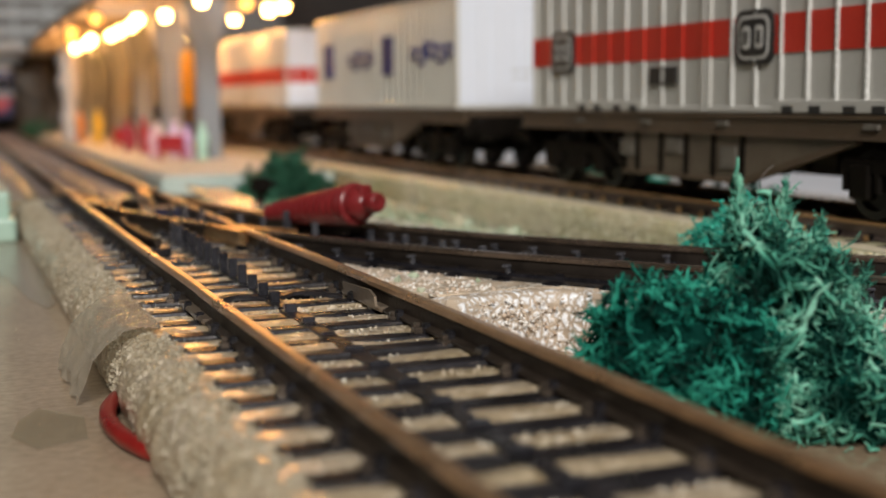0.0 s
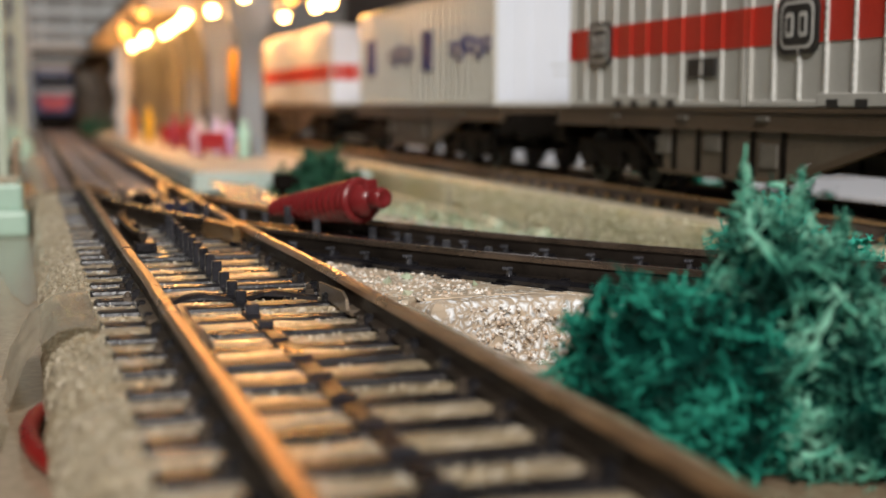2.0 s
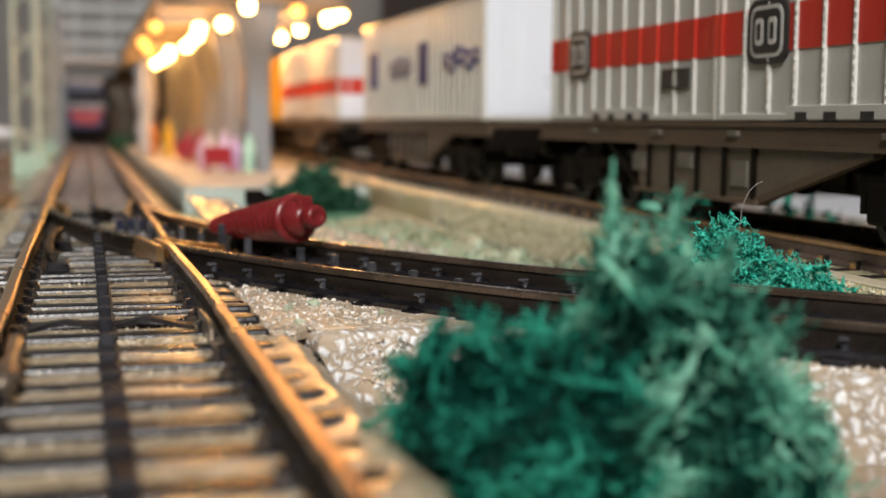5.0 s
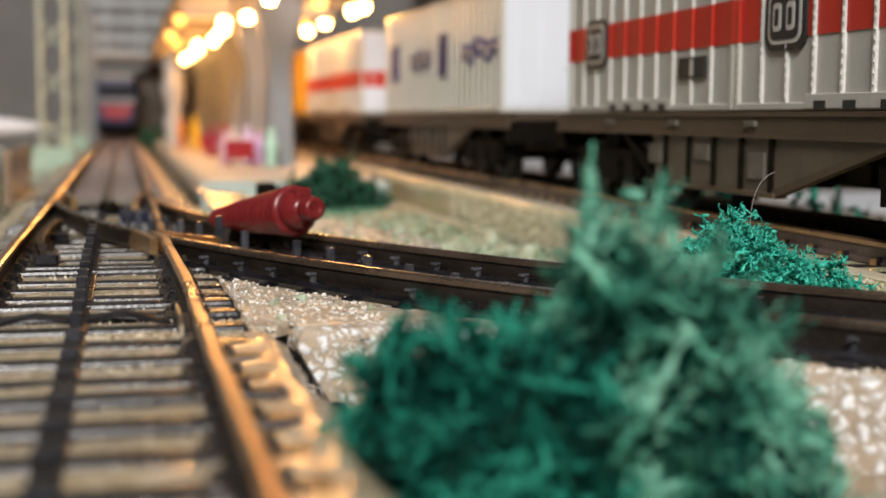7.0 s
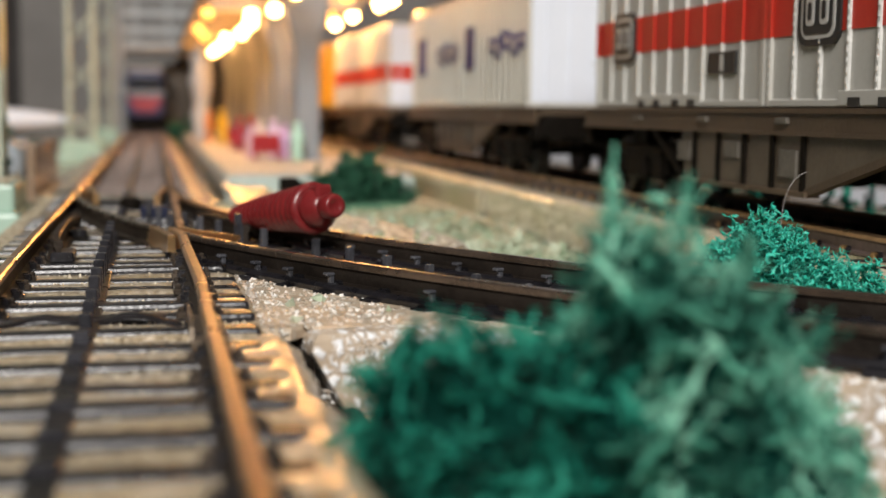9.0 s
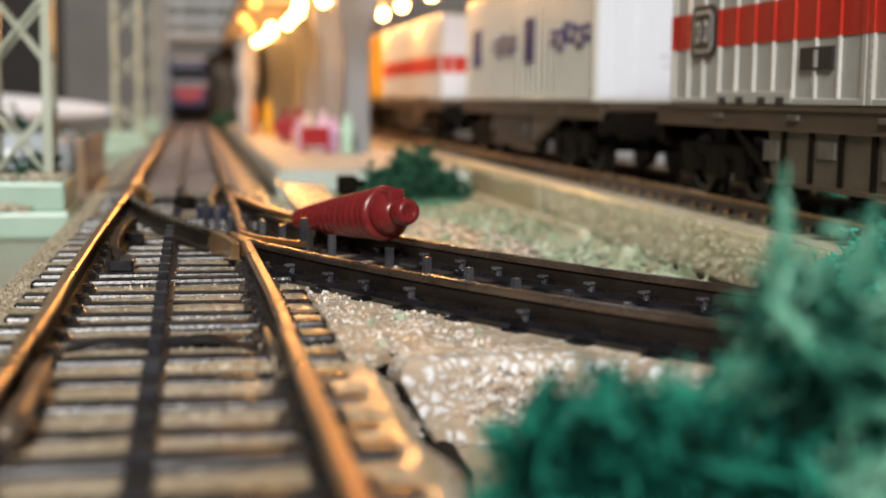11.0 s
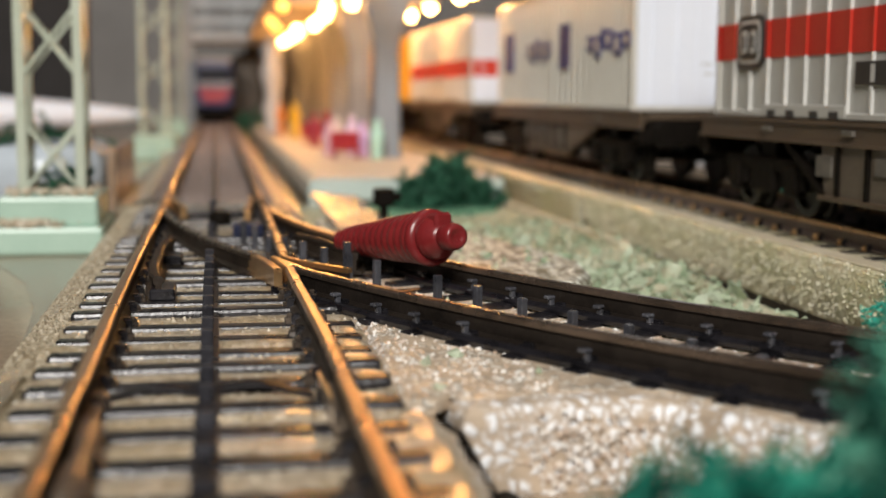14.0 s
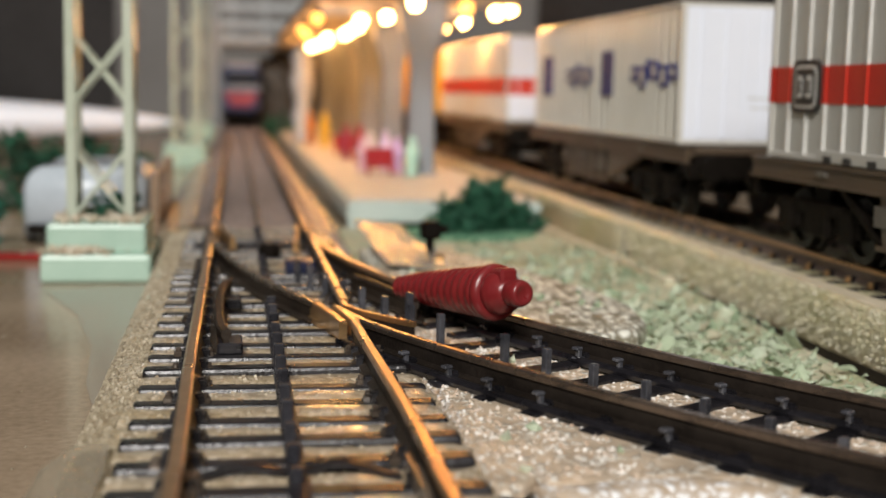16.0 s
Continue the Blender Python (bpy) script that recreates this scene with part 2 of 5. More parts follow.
M_CANOPY = surface("canopy_board", (0.4, 0.34, 0.26), (0.5, 0.43, 0.34), 0.5, 0, 60, 900, 0.1, 0.1)
M_SHELTER = surface("shelter_wall_grey", (0.36, 0.34, 0.33), (0.44, 0.42, 0.41), 0.55, 0, 60, 900, 0.1, 0.1)
M_YELLOW = surface("sign_yellow", (0.75, 0.42, 0.02), (0.85, 0.5, 0.03), 0.45, 0, 60, 900, 0.05, 0.1)
M_DARKMOSS = island("moss_dark_green", [(0.008, 0.05, 0.026), (0.014, 0.085, 0.045), (0.02, 0.12, 0.065), (0.035, 0.16, 0.09)], 0.65, 0.1)
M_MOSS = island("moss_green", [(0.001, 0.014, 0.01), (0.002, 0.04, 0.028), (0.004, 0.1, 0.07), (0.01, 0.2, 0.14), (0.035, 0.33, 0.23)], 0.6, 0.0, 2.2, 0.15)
# near-black green put in for the shade deep between the shreds
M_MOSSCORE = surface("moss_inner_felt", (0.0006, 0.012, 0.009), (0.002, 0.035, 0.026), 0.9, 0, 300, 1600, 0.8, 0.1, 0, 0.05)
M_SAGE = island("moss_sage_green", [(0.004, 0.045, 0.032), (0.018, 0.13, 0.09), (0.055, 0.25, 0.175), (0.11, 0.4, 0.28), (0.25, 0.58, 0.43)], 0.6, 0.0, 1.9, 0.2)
M_GRASS = surface("green_grass_felt", (0.1, 0.26, 0.15), (0.2, 0.38, 0.24), 0.8, 0, 300, 1600, 0.9, 0.1, 0, 0.2)
M_TEAL = island("moss_teal", [(0.01, 0.24, 0.17), (0.02, 0.42, 0.31), (0.08, 0.62, 0.47), (0.03, 0.5, 0.37)], 0.38, 0.1)
M_FLAKE = island("pale_green_flakes", [(0.22, 0.29, 0.18), (0.4, 0.48, 0.33), (0.3, 0.36, 0.24), (0.52, 0.59, 0.45), (0.42, 0.4, 0.28)], 0.7)
M_CRUMB = island("bed_crumbs", [(0.4, 0.34, 0.24), (0.55, 0.48, 0.36), (0.66, 0.6, 0.48), (0.34, 0.26, 0.17), (0.74, 0.7, 0.6)], 0.34)
# darker copy of bed_crumbs: the shoulder's shade is in these tones
M_GRIT = island("shoulder_grit", [(0.26, 0.22, 0.15), (0.36, 0.31, 0.22), (0.3, 0.26, 0.18), (0.48, 0.42, 0.32)], 0.6)
M_CHIP = island("cut_bed_chips", [(0.7, 0.66, 0.6), (0.82, 0.8, 0.76), (0.5, 0.36, 0.25), (0.6, 0.5, 0.4), (0.86, 0.84, 0.8)], 0.5)
M_WALLCHIP = island("stone_bed_chips", [(0.66, 0.6, 0.4), (0.8, 0.74, 0.54), (0.9, 0.87, 0.74), (0.74, 0.68, 0.47)], 0.3)
M_SCATTER = granulate("scatter_mat", [(0.46, 0.48, 0.33), (0.55, 0.54, 0.39), (0.42, 0.48, 0.32), (0.6, 0.56, 0.42)], 900, 0.5, 0.75)
M_CABLE = surface("red_cable", (0.2, 0.012, 0.01), (0.27, 0.018, 0.014), 0.3, 0, 200, 1200, 0.03, 0.08)
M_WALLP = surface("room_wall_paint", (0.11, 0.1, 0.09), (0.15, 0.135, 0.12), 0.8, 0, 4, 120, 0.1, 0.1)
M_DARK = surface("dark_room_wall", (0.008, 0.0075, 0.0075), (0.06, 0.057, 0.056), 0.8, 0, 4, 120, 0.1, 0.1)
M_BOARD = surface("backdrop_grey", (0.18, 0.173, 0.165), (0.26, 0.25, 0.238), 0.7, 0, 12, 200, 0.1, 0.1)
M_BRIDGE = surface("bridge_grey", (0.42, 0.44, 0.45), (0.52, 0.54, 0.55), 0.5, 0, 60, 900, 0.1, 0.1)
M_PLANK = surface("varnished_plank", (0.44, 0.31, 0.21), (0.58, 0.43, 0.31), 0.18, 0, 120, 900, 0.12, 0.08)
M_CARWHITE = surface("model_car_white", (0.42, 0.48, 0.53), (0.5, 0.56, 0.61), 0.25, 0, 60, 900, 0.03, 0.06)
M_BULB = glow("warm_bulb", (1.0, 0.46, 0.11), 62.0)
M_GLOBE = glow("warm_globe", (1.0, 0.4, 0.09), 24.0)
M_BULBDIM = glow("dim_warm_bulb", (1.0, 0.42, 0.08), 4.0)
M_TAPE, _n, _l, _p = nodes_of("clear_tape")
_t, _m = _n.new("ShaderNodeBsdfTransparent"), _n.new("ShaderNodeMixShader")
_t.inputs["Color"].default_value = (0.93, 0.92, 0.88, 1)
_p.inputs["Base Color"].default_value = (0.6, 0.53, 0.42, 1)
_p.inputs["Roughness"].default_value = 0.14
_p.inputs["Specular IOR Level"].default_value = 1.0
_w, _b = _n.new("ShaderNodeTexNoise"), _n.new("ShaderNodeBump")
_w.inputs["Scale"].default_value = 260
_b.inputs["Strength"].default_value, _b.inputs["Distance"].default_value = 0.5, 0.001
_l.new(_w.outputs["Fac"], _b.inputs["Height"])
_l.new(_b.outputs[0], _p.inputs["Normal"])
_m.inputs[0].default_value = 0.4
_l.new(_t.outputs[0], _m.inputs[1])
_l.new(_p.outputs[0], _m.inputs[2])
_l.new(_m.outputs[0], _n["Material Output"].inputs["Surface"])
M_SCRAP = M_TAPE.copy()
M_SCRAP.name = "thin_clear_tape"
M_SCRAP.node_tree.nodes["Mix Shader"].inputs[0].default_value = 0.16
M_FILM, _n, _l, _p = nodes_of("glossy_glue_film")
_t, _m = _n.new("ShaderNodeBsdfTransparent"), _n.new("ShaderNodeMixShader")
_p.inputs["Base Color"].default_value = (0.42, 0.36, 0.28, 1)
_p.inputs["Roughness"].default_value = 0.05
_p.inputs["Specular IOR Level"].default_value = 0.9
_w, _b = _n.new("ShaderNodeTexNoise"), _n.new("ShaderNodeBump")
_w.inputs["Scale"].default_value = 160
_b.inputs["Strength"].default_value, _b.inputs["Distance"].default_value = 0.09, 0.001
_l.new(_w.outputs["Fac"], _b.inputs["Height"])
_l.new(_b.outputs[0], _p.inputs["Normal"])
_m.inputs[0].default_value = 0.75
_l.new(_t.outputs[0], _m.inputs[1])
_l.new(_p.outputs[0], _m.inputs[2])
_l.new(_m.outputs[0], _n["Material Output"].inputs["Surface"])
M_GLASS, _n, _l, _p = nodes_of("dark_glass")
_p.inputs["Base Color"].default_value = (0.03, 0.035, 0.045, 1)
_p.inputs["Roughness"].default_value = 0.08

# ---- building helpers: meshes are drawn in millimetres ----


def part(name, bm, material, parent=None, label="", smooth=False, kind=""):
    me = bpy.data.meshes.new(name)
    bmesh.ops.scale(bm, vec=(MM, MM, MM), verts=bm.verts)
    if smooth:
        for f in bm.faces:
            f.smooth = True
    bm.to_mesh(me)
    bm.free()
    me.materials.append(material)
    ob = new(name, me)
    ob.parent = parent
    return tagged(ob, label=label, kind=kind)


def raw(name, verts, faces, material, parent=None, label="", smooth=False, kind=""):
    me = bpy.data.meshes.new(name)
    me.from_pydata([(x * MM, y * MM, z * MM) for x, y, z in verts], [], faces)
    if smooth:
        me.polygons.foreach_set("use_smooth", [True] * len(faces))
    me.materials.append(material)
    me.update()
    ob = new(name, me)
    ob.parent = parent
    return tagged(ob, label=label, kind=kind)


def again(ob, parent, m):
    """A further piece on the same mesh."""
    o = new(ob.name.split(".")[0], ob.data)
    o.parent, o.matrix_basis = parent, m
    return o


def thing(name, x, y, z, label, category, group="", turn=0.0):
    e = new(name)
    e.empty_display_size = 0.005
    e.matrix_basis = pose(x * MM, y * MM, z * MM, 0, 0, turn)
    return tagged(e, label, category, group)


def box(bm, x0, x1, y0, y1, z0, z1, bev=0.0, seg=1):
    vs = [bm.verts.new((x, y, z)) for x in (x0, x1) for y in (y0, y1) for z in (z0, z1)]
    fs = [bm.faces.new([vs[i] for i in q]) for q in ((0, 1, 3, 2), (4, 6, 7, 5), (0, 4, 5, 1), (2, 3, 7, 6), (0, 2, 6, 4), (1, 5, 7, 3))]
    if bev:
        es = list({e for f in fs for e in f.edges})
        bmesh.ops.bevel(bm, geom=es, offset=bev, segments=seg, affect="EDGES", profile=0.5)
    return bm


def boxes(*rows, bev=0.0, seg=1):
    bm = bmesh.new()
    for r in rows:
        box(bm, *r, bev=bev, seg=seg)
    return bm


def beam(bm, p, q, w, h=None):
    """A square bar from p to q."""
    h = h or w
    p, q = Vector(p), Vector(q)
    d = (q - p).normalized()
    s = d.cross(Vector((0, 0, 1)))
    s = Vector((1, 0, 0)) if s.length < 1e-4 else s.normalized()
    u = s.cross(d)
    a = [bm.verts.new(c + s * i * w / 2 + u * j * h / 2) for c in (p, q) for i, j in ((-1, -1), (1, -1), (1, 1), (-1, 1))]
    for i in range(4):
        bm.faces.new((a[i], a[(i + 1) % 4], a[4 + (i + 1) % 4], a[4 + i]))
    bm.faces.new(a[3::-1])
    bm.faces.new(a[4:])
    return bm


def prism(bm, pts, z0, z1, bev=0.0, seg=2):
    """An outline in the plan, raised from z0 to z1, with a rounded upper edge."""
    lo, hi = [bm.verts.new((x, y, z0)) for x, y in pts], [bm.verts.new((x, y, z1)) for x, y in pts]
    n = len(pts)
    top = bm.faces.new(hi)
    bm.faces.new(lo[::-1])
    for i in range(n):
        bm.faces.new((lo[i], lo[(i + 1) % n], hi[(i + 1) % n], hi[i]))
    bmesh.ops.recalc_face_normals(bm, faces=bm.faces)
    if bev:
        bmesh.ops.bevel(bm, geom=list(top.edges), offset=bev, segments=seg, affect="EDGES", profile=0.5)
    return bm


def lathe(bm, profile, seg=20, axis="z", close=True):
    """profile: (radius, height) rows turned about an axis."""
    rings = []
    for r, hgt in profile:
        ring = []
        for i in range(seg):
            a = 2 * math.pi * i / seg
            c, s = r * math.cos(a), r * math.sin(a)
            ring.append(bm.verts.new({"z": (c, s, hgt), "x": (hgt, c, s), "y": (s, hgt, c)}[axis]))
        rings.append(ring)
    for a, b in zip(rings, rings[1:]):
        for i in range(seg):
            bm.faces.new((a[i], a[(i + 1) % seg], b[(i + 1) % seg], b[i]))
    if close:
        bm.faces.new(rings[0][::-1])
        bm.faces.new(rings[-1])
    return bm


def sweep(bm, path, profile, closed_ends=True):
    """A closed profile (sideways, up) carried along a path in the plan."""
    n, k, rings = len(path), len(profile), []
    for i, (x, y) in enumerate(path):
        x0, y0 = path[max(0, i - 1)]
        x1, y1 = path[min(n - 1, i + 1)]
        d = Vector((x1 - x0, y1 - y0)).normalized()
        rings.append([bm.verts.new((x + d.y * s, y - d.x * s, u)) for s, u in profile])
    for a, b in zip(rings, rings[1:]):
        for i in range(k):
            bm.faces.new((a[i], a[(i + 1) % k], b[(i + 1) % k], b[i]))
    if closed_ends:
        bm.faces.new(rings[0])
        bm.faces.new(rings[-1][::-1])
    bmesh.ops.recalc_face_normals(bm, faces=bm.faces)
    return bm


def tube(bm, pts, r, seg=6):
    rings = []
    for i, p in enumerate(pts):
        d = (Vector(pts[min(len(pts) - 1, i + 1)]) - Vector(pts[max(0, i - 1)])).normalized()
        s = d.cross(Vector((0.3, 0.2, 1))).normalized()
        u = s.cross(d)
        rr = r[i] if isinstance(r, (list, tuple)) else r
        rings.append([bm.verts.new(Vector(p) + (s * math.cos(a) + u * math.sin(a)) * rr) for a in [2 * math.pi * j / seg for j in range(seg)]])
    for a, b in zip(rings, rings[1:]):
        for j in range(seg):
            bm.faces.new((a[j], a[(j + 1) % seg], b[(j + 1) % seg], b[j]))
    bm.faces.new(rings[0][::-1])
    bm.faces.new(rings[-1])
    return bm

# ---- room and table ----
W0, W1, H0, H1, Z0, Z1 = -1300, 1500, -1500, 1700, -750, 1700
tagged(part("floor", boxes((W0, W1, H0, H1, Z0 - 40, Z0)), M_WALLP), "plain grey floor of the room", "floor", kind="structure")
tagged(part("ceiling", boxes((W0, W1, H0, H1, Z1, Z1 + 40)), M_WALLP), "plain painted ceiling of the room", "ceiling", kind="structure")
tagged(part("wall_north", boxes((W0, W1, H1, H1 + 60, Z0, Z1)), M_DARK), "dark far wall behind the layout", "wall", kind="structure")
tagged(part("wall_south", boxes((W0, W1, H0 - 60, H0, Z0, Z1)), M_WALLP), "painted wall behind the camera", "wall", kind="structure")
tagged(part("wall_east", boxes((W1, W1 + 60, H0, H1, Z0, Z1)), M_WALLP), "painted side wall of the room", "wall", kind="structure")
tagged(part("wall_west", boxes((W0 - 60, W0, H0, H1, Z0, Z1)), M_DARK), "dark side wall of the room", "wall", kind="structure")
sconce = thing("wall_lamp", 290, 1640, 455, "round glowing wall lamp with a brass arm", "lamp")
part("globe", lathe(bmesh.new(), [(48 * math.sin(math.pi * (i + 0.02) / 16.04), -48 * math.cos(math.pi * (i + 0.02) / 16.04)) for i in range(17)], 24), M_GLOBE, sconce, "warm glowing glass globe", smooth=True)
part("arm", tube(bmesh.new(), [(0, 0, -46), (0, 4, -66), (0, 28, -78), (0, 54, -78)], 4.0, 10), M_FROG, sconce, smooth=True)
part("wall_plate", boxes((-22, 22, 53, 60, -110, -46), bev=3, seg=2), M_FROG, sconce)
table = thing("table", 200, 300, 0, "broad table with a glossy brown top under the railway", "table")
part("table_top", boxes((-900, 900, -900, 1250, -30, 0), bev=2), M_TABLE, table)
leg = part("leg", boxes((-35, 35, -35, 35, -750, -30), bev=3), M_TABLE, table)
leg.matrix_basis = pose(-0.8, -0.8, 0)
for x, y in ((0.8, -0.8), (-0.8, 1.15), (0.8, 1.15)):
    again(leg, table, pose(x, y, 0))

# ---- roadbed ----
CX, CY, RAD = 287.3, 288.0, 255.0  # centre and radius of the branch's curve


def arc(r, a0, a1, n=40):
    return [(CX - r * math.cos(radians(a0 + (a1 - a0) * i / n)), CY - r * math.sin(radians(a0 + (a1 - a0) * i / n))) for i in range(n + 1)]


def bed_strip(name, y0, y1, profile, material, parent, step=2.0, wobble=0.35, seed=1, pitch=None):
    """A roadbed along y; its shoulders are slightly uneven."""
    rnd = random.Random(seed)
    n = max(2, int((y1 - y0) / step))
    verts, faces, k = [], [], len(profile)
    for i in range(n + 1):
        y = y0 + (y1 - y0) * i / n
        for j, (x, z) in enumerate(profile):
            w = wobble if 0 < z < 7.2 else 0.06
            q = noise.noise(Vector((x * 0.12, y * 0.14, seed))) + 0.5 * noise.noise(Vector((x * 0.5, y * 0.5, seed)))
            if pitch and z > 7.28 and 17.2 < x < 46.4:  # the foam swells between the sleepers
                ph = abs(math.sin(math.pi * (y - pitch[0]) / pitch[1]))
                z = pitch[2] + pitch[3] * ph ** 0.55 + 0.22 * q
            verts.append((x + w * q * 1.6 + rnd.uniform(-w, w) * 0.4, y, max(0.0, z + (w * q if z else 0) + rnd.uniform(-w, w) * 0.25 * (z > 0))))
    for i in range(n):
        for j in range(k - 1):
            a = i * k + j
            faces.append((a, a + 1, a + k + 1, a + k))
    # the cut ends have edges of their own, so that they stay sharp
    m0 = len(verts)
    verts += verts[:k] + verts[n * k:n * k + k]
    faces.append(tuple(range(m0, m0 + k))[::-1])
    faces.append(tuple(range(m0 + k, m0 + 2 * k)))
    return raw(name, verts, faces, material, parent, smooth=True)


PROFILE = [(13.8, 0), (13.2, 1.4), (13.1, 3.0), (13.4, 4.6), (14.1, 6.0), (15.3, 6.95), (16.8, 7.3), (18.2, 7.45), (20.5, 7.5), (22, 7.5), (24.4, 7.5), (26.5, 7.5), (28.5, 7.5), (30.4, 7.5), (32.2, 7.5), (34, 7.5), (36, 7.5), (38.2, 7.5), (40.2, 7.5), (42.4, 7.5), (44.5, 7.5), (46, 7.45), (47.2, 7.1), (47.9, 6.2), (48.2, 4.0), (48.3, 2.0), (48.4, 0)]
# where the foam swells: a sleeper, their spacing, the lowest top, the rise
NEAR_SWELL, FAR_SWELL = (-74.0, 7.2, 6.75, 0.75), (134.6, 6.9, 6.7, 0.84)
NEAR_PROFILE = PROFILE[:20] + [(44.5, 7.55), (45.8, 7.7), (47.2, 7.75), (48.4, 7.5), (49.2, 6.7), (49.5, 5.2), (49.6, 3.0), (49.7, 0)]
bed = thing("roadbed", 0, 0, 0, "beige granular foam roadbed under the near straight track, rounded shoulders", "roadbed", "roadbeds")
bed_strip("bed_body", -80, 130.6, NEAR_PROFILE, M_BED, bed, 0.8, seed=1, pitch=NEAR_SWELL)
bed2 = thing("roadbed", 0, 0, 0, "beige granular foam roadbed under the turnout with a pale cut edge", "roadbed", "roadbeds")
bed_strip("bed_body", 131.6, 315.5, PROFILE, M_BED, bed2, 0.8, seed=2, pitch=FAR_SWELL)
bm = sweep(bmesh.new(), arc(RAD, 6, 58, 60), [(15.5, 0), (15.3, 4), (14.7, 6.2), (13.4, 6.98), (-12.4, 6.98), (-13.6, 6.3), (-14.4, 4), (-14.6, 0)])
part("branch_bed", bm, M_BEDW, bed2, "cut granular bed with white and brown crumbs")
part("branch_top", sweep(bmesh.new(), arc(RAD, 12, 58, 60), [(13.3, 6.8), (12.8, 7.12), (-11.8, 7.12), (-12.3, 6.8)]), M_BEDT, bed2, "beige worn top of the bed")
bm = prism(bmesh.new(), [(46.9, 192), (46.9, 152), (50.0, 150), (51.0, 132.2), (54, 132.8), (58, 133.6), (64, 134.0), (68, 131.5), (74, 121), (80, 111), (80, 128), (66, 150), (56, 172), (52, 192)], 0, 7.25, 1.5, 3)
for v in bm.verts:
    if v.co.z < 0.5 and v.co.x < 52 and v.co.y < 140:
        v.co.x += 3.4
part("web", bm, M_BEDW, bed2, "pale cut edge of the bed")
part("web_lip", prism(bmesh.new(), [(47.2, 152), (47.2, 136.6), (49.5, 135.3), (51.6, 138), (52, 152)], 6.2, 7.24, 0.3), M_BEDT, bed2, "thin beige lip over a dark gap")
# black pieces colour the shade inside the open gap
part("gap_floor", prism(bmesh.new(), [(49.8, 108), (52.5, 112), (55.0, 124), (55.2, 132), (54.4, 133.5), (49.8, 136.5)], 0, 0.6), M_UNDER, bed2, "black sheet put in as the gap's shade")
part("gap_wedge", prism(bmesh.new(), [(48.5, 132.6), (51.2, 131.2), (50.9, 136.4), (48.5, 137)], 0, 5.2), M_UNDER, bed2, "black wedge put in as the gap's shade")
part("web_top", prism(bmesh.new(), [(48.4, 190), (48.2, 141), (52.0, 135.2), (58, 136.0), (64, 136.4), (68, 134.4), (78, 117), (78, 127), (66, 150), (56, 172), (52, 190)], 7.0, 7.34, 0.1, 1), M_BEDT, bed2, "beige worn top of the bed")
bed3 = thing("tin_roadbed", 0, 0, 0, "brown pressed-tin ballast bed under the far straight track", "roadbed", "roadbeds")
bed_strip("bed_body", 316.3, 1225, [(12.5, 0), (13.0, 2.0), (15.5, 5.5), (17.0, 6.6), (32.3, 6.6), (47.5, 6.6), (49.5, 5.5), (52.0, 2.0), (52.5, 0)], M_SHEET, bed3, step=8, wobble=0.1, seed=3)

bed4 = thing("roadbed", 0, 0, 0, "beige foam roadbed edge running on beside the far track", "roadbed", "roadbeds")
bed_strip("bed_body", 317.2, 560, [(12.2, 0), (10.6, 1.6), (10.2, 3.4), (10.9, 5.2), (12.6, 6.6), (15.0, 7.2), (17.4, 7.2), (18.4, 6.7)], M_BED, bed4, 1.6, 0.3, seed=4)

# train's roadbed: three blocks with open joints
for i, (y0, y1) in enumerate(((-60, 317.2), (318.2, 640), (640.9, 1180))):
    b = thing("stone_roadbed", 0, 0, 0, "grey-beige granular bed with an upright side under the train's track", "roadbed", "stone roadbeds")
    bed_strip("bed_body", y0, y1, [(115.2, 0), (115.1, 0.6), (114.6, 3.0), (114.2, 6.0), (114.0, 8.2), (114.5, 8.9), (116, 9.1), (124, 9.1), (132, 9.1), (141, 9.1), (150, 9.1), (152, 8.4), (154, 0)], M_WALL, b, step=2.5 if i < 1 else 5, wobble=0.25, seed=11 + i)
    part("top_face", boxes((114.7, 118.0, y0 + 0.4, y1 - 0.4, 8.9, 9.3), bev=0.12), M_BEDCAP, b, "smooth worn upper edge")
    if i < 2:
        # added black strip stands for the darkness down the open joint
        part("joint_filler", boxes((114.4, 153, y1 + 0.05, y1 + 0.85, 0, 8.9)), M_UNDER, b, "black strip put in as the open joint's shade")

# crumbs that stand proud on beds: uncountable, one mesh each


def crumbs(name, count, place, size, material, label, category, seed, flat=0.6):
    rnd = random.Random(seed)
    verts, faces = [], []
    for _ in range(count):
        x, y, z = place(rnd)
        s = rnd.uniform(*size)
        m = Euler((rnd.uniform(0, 6), rnd.uniform(0, 6), rnd.uniform(0, 6))).to_matrix()
        b = len(verts)
        for v in ((1, 0, 0), (-0.9, 0.2, 0), (0.1, 1, 0), (0, -1, 0.1), (0, 0.1, flat), (0.1, 0, -flat)):
            p = m @ Vector([c * s * rnd.uniform(0.7, 1.15) for c in v])
            verts.append((x + p.x, y + p.y, z + p.z))
        faces += [tuple(b + i for i in q) for q in ((0, 2, 4), (2, 1, 4), (1, 3, 4), (3, 0, 4), (2, 0, 5), (1, 2, 5), (3, 1, 5), (0, 3, 5))]
    return tagged(raw(name, verts, faces, material), label, category, kind="stuff")


def on_shoulder(r):
    i = r.randrange(0, 7)
    (x0, z0), (x1, z1) = PROFILE[i], PROFILE[i + 1]
    t = r.random()
    return x0 + (x1 - x0) * t, r.uniform(45, 312), z0 + (z1 - z0) * t


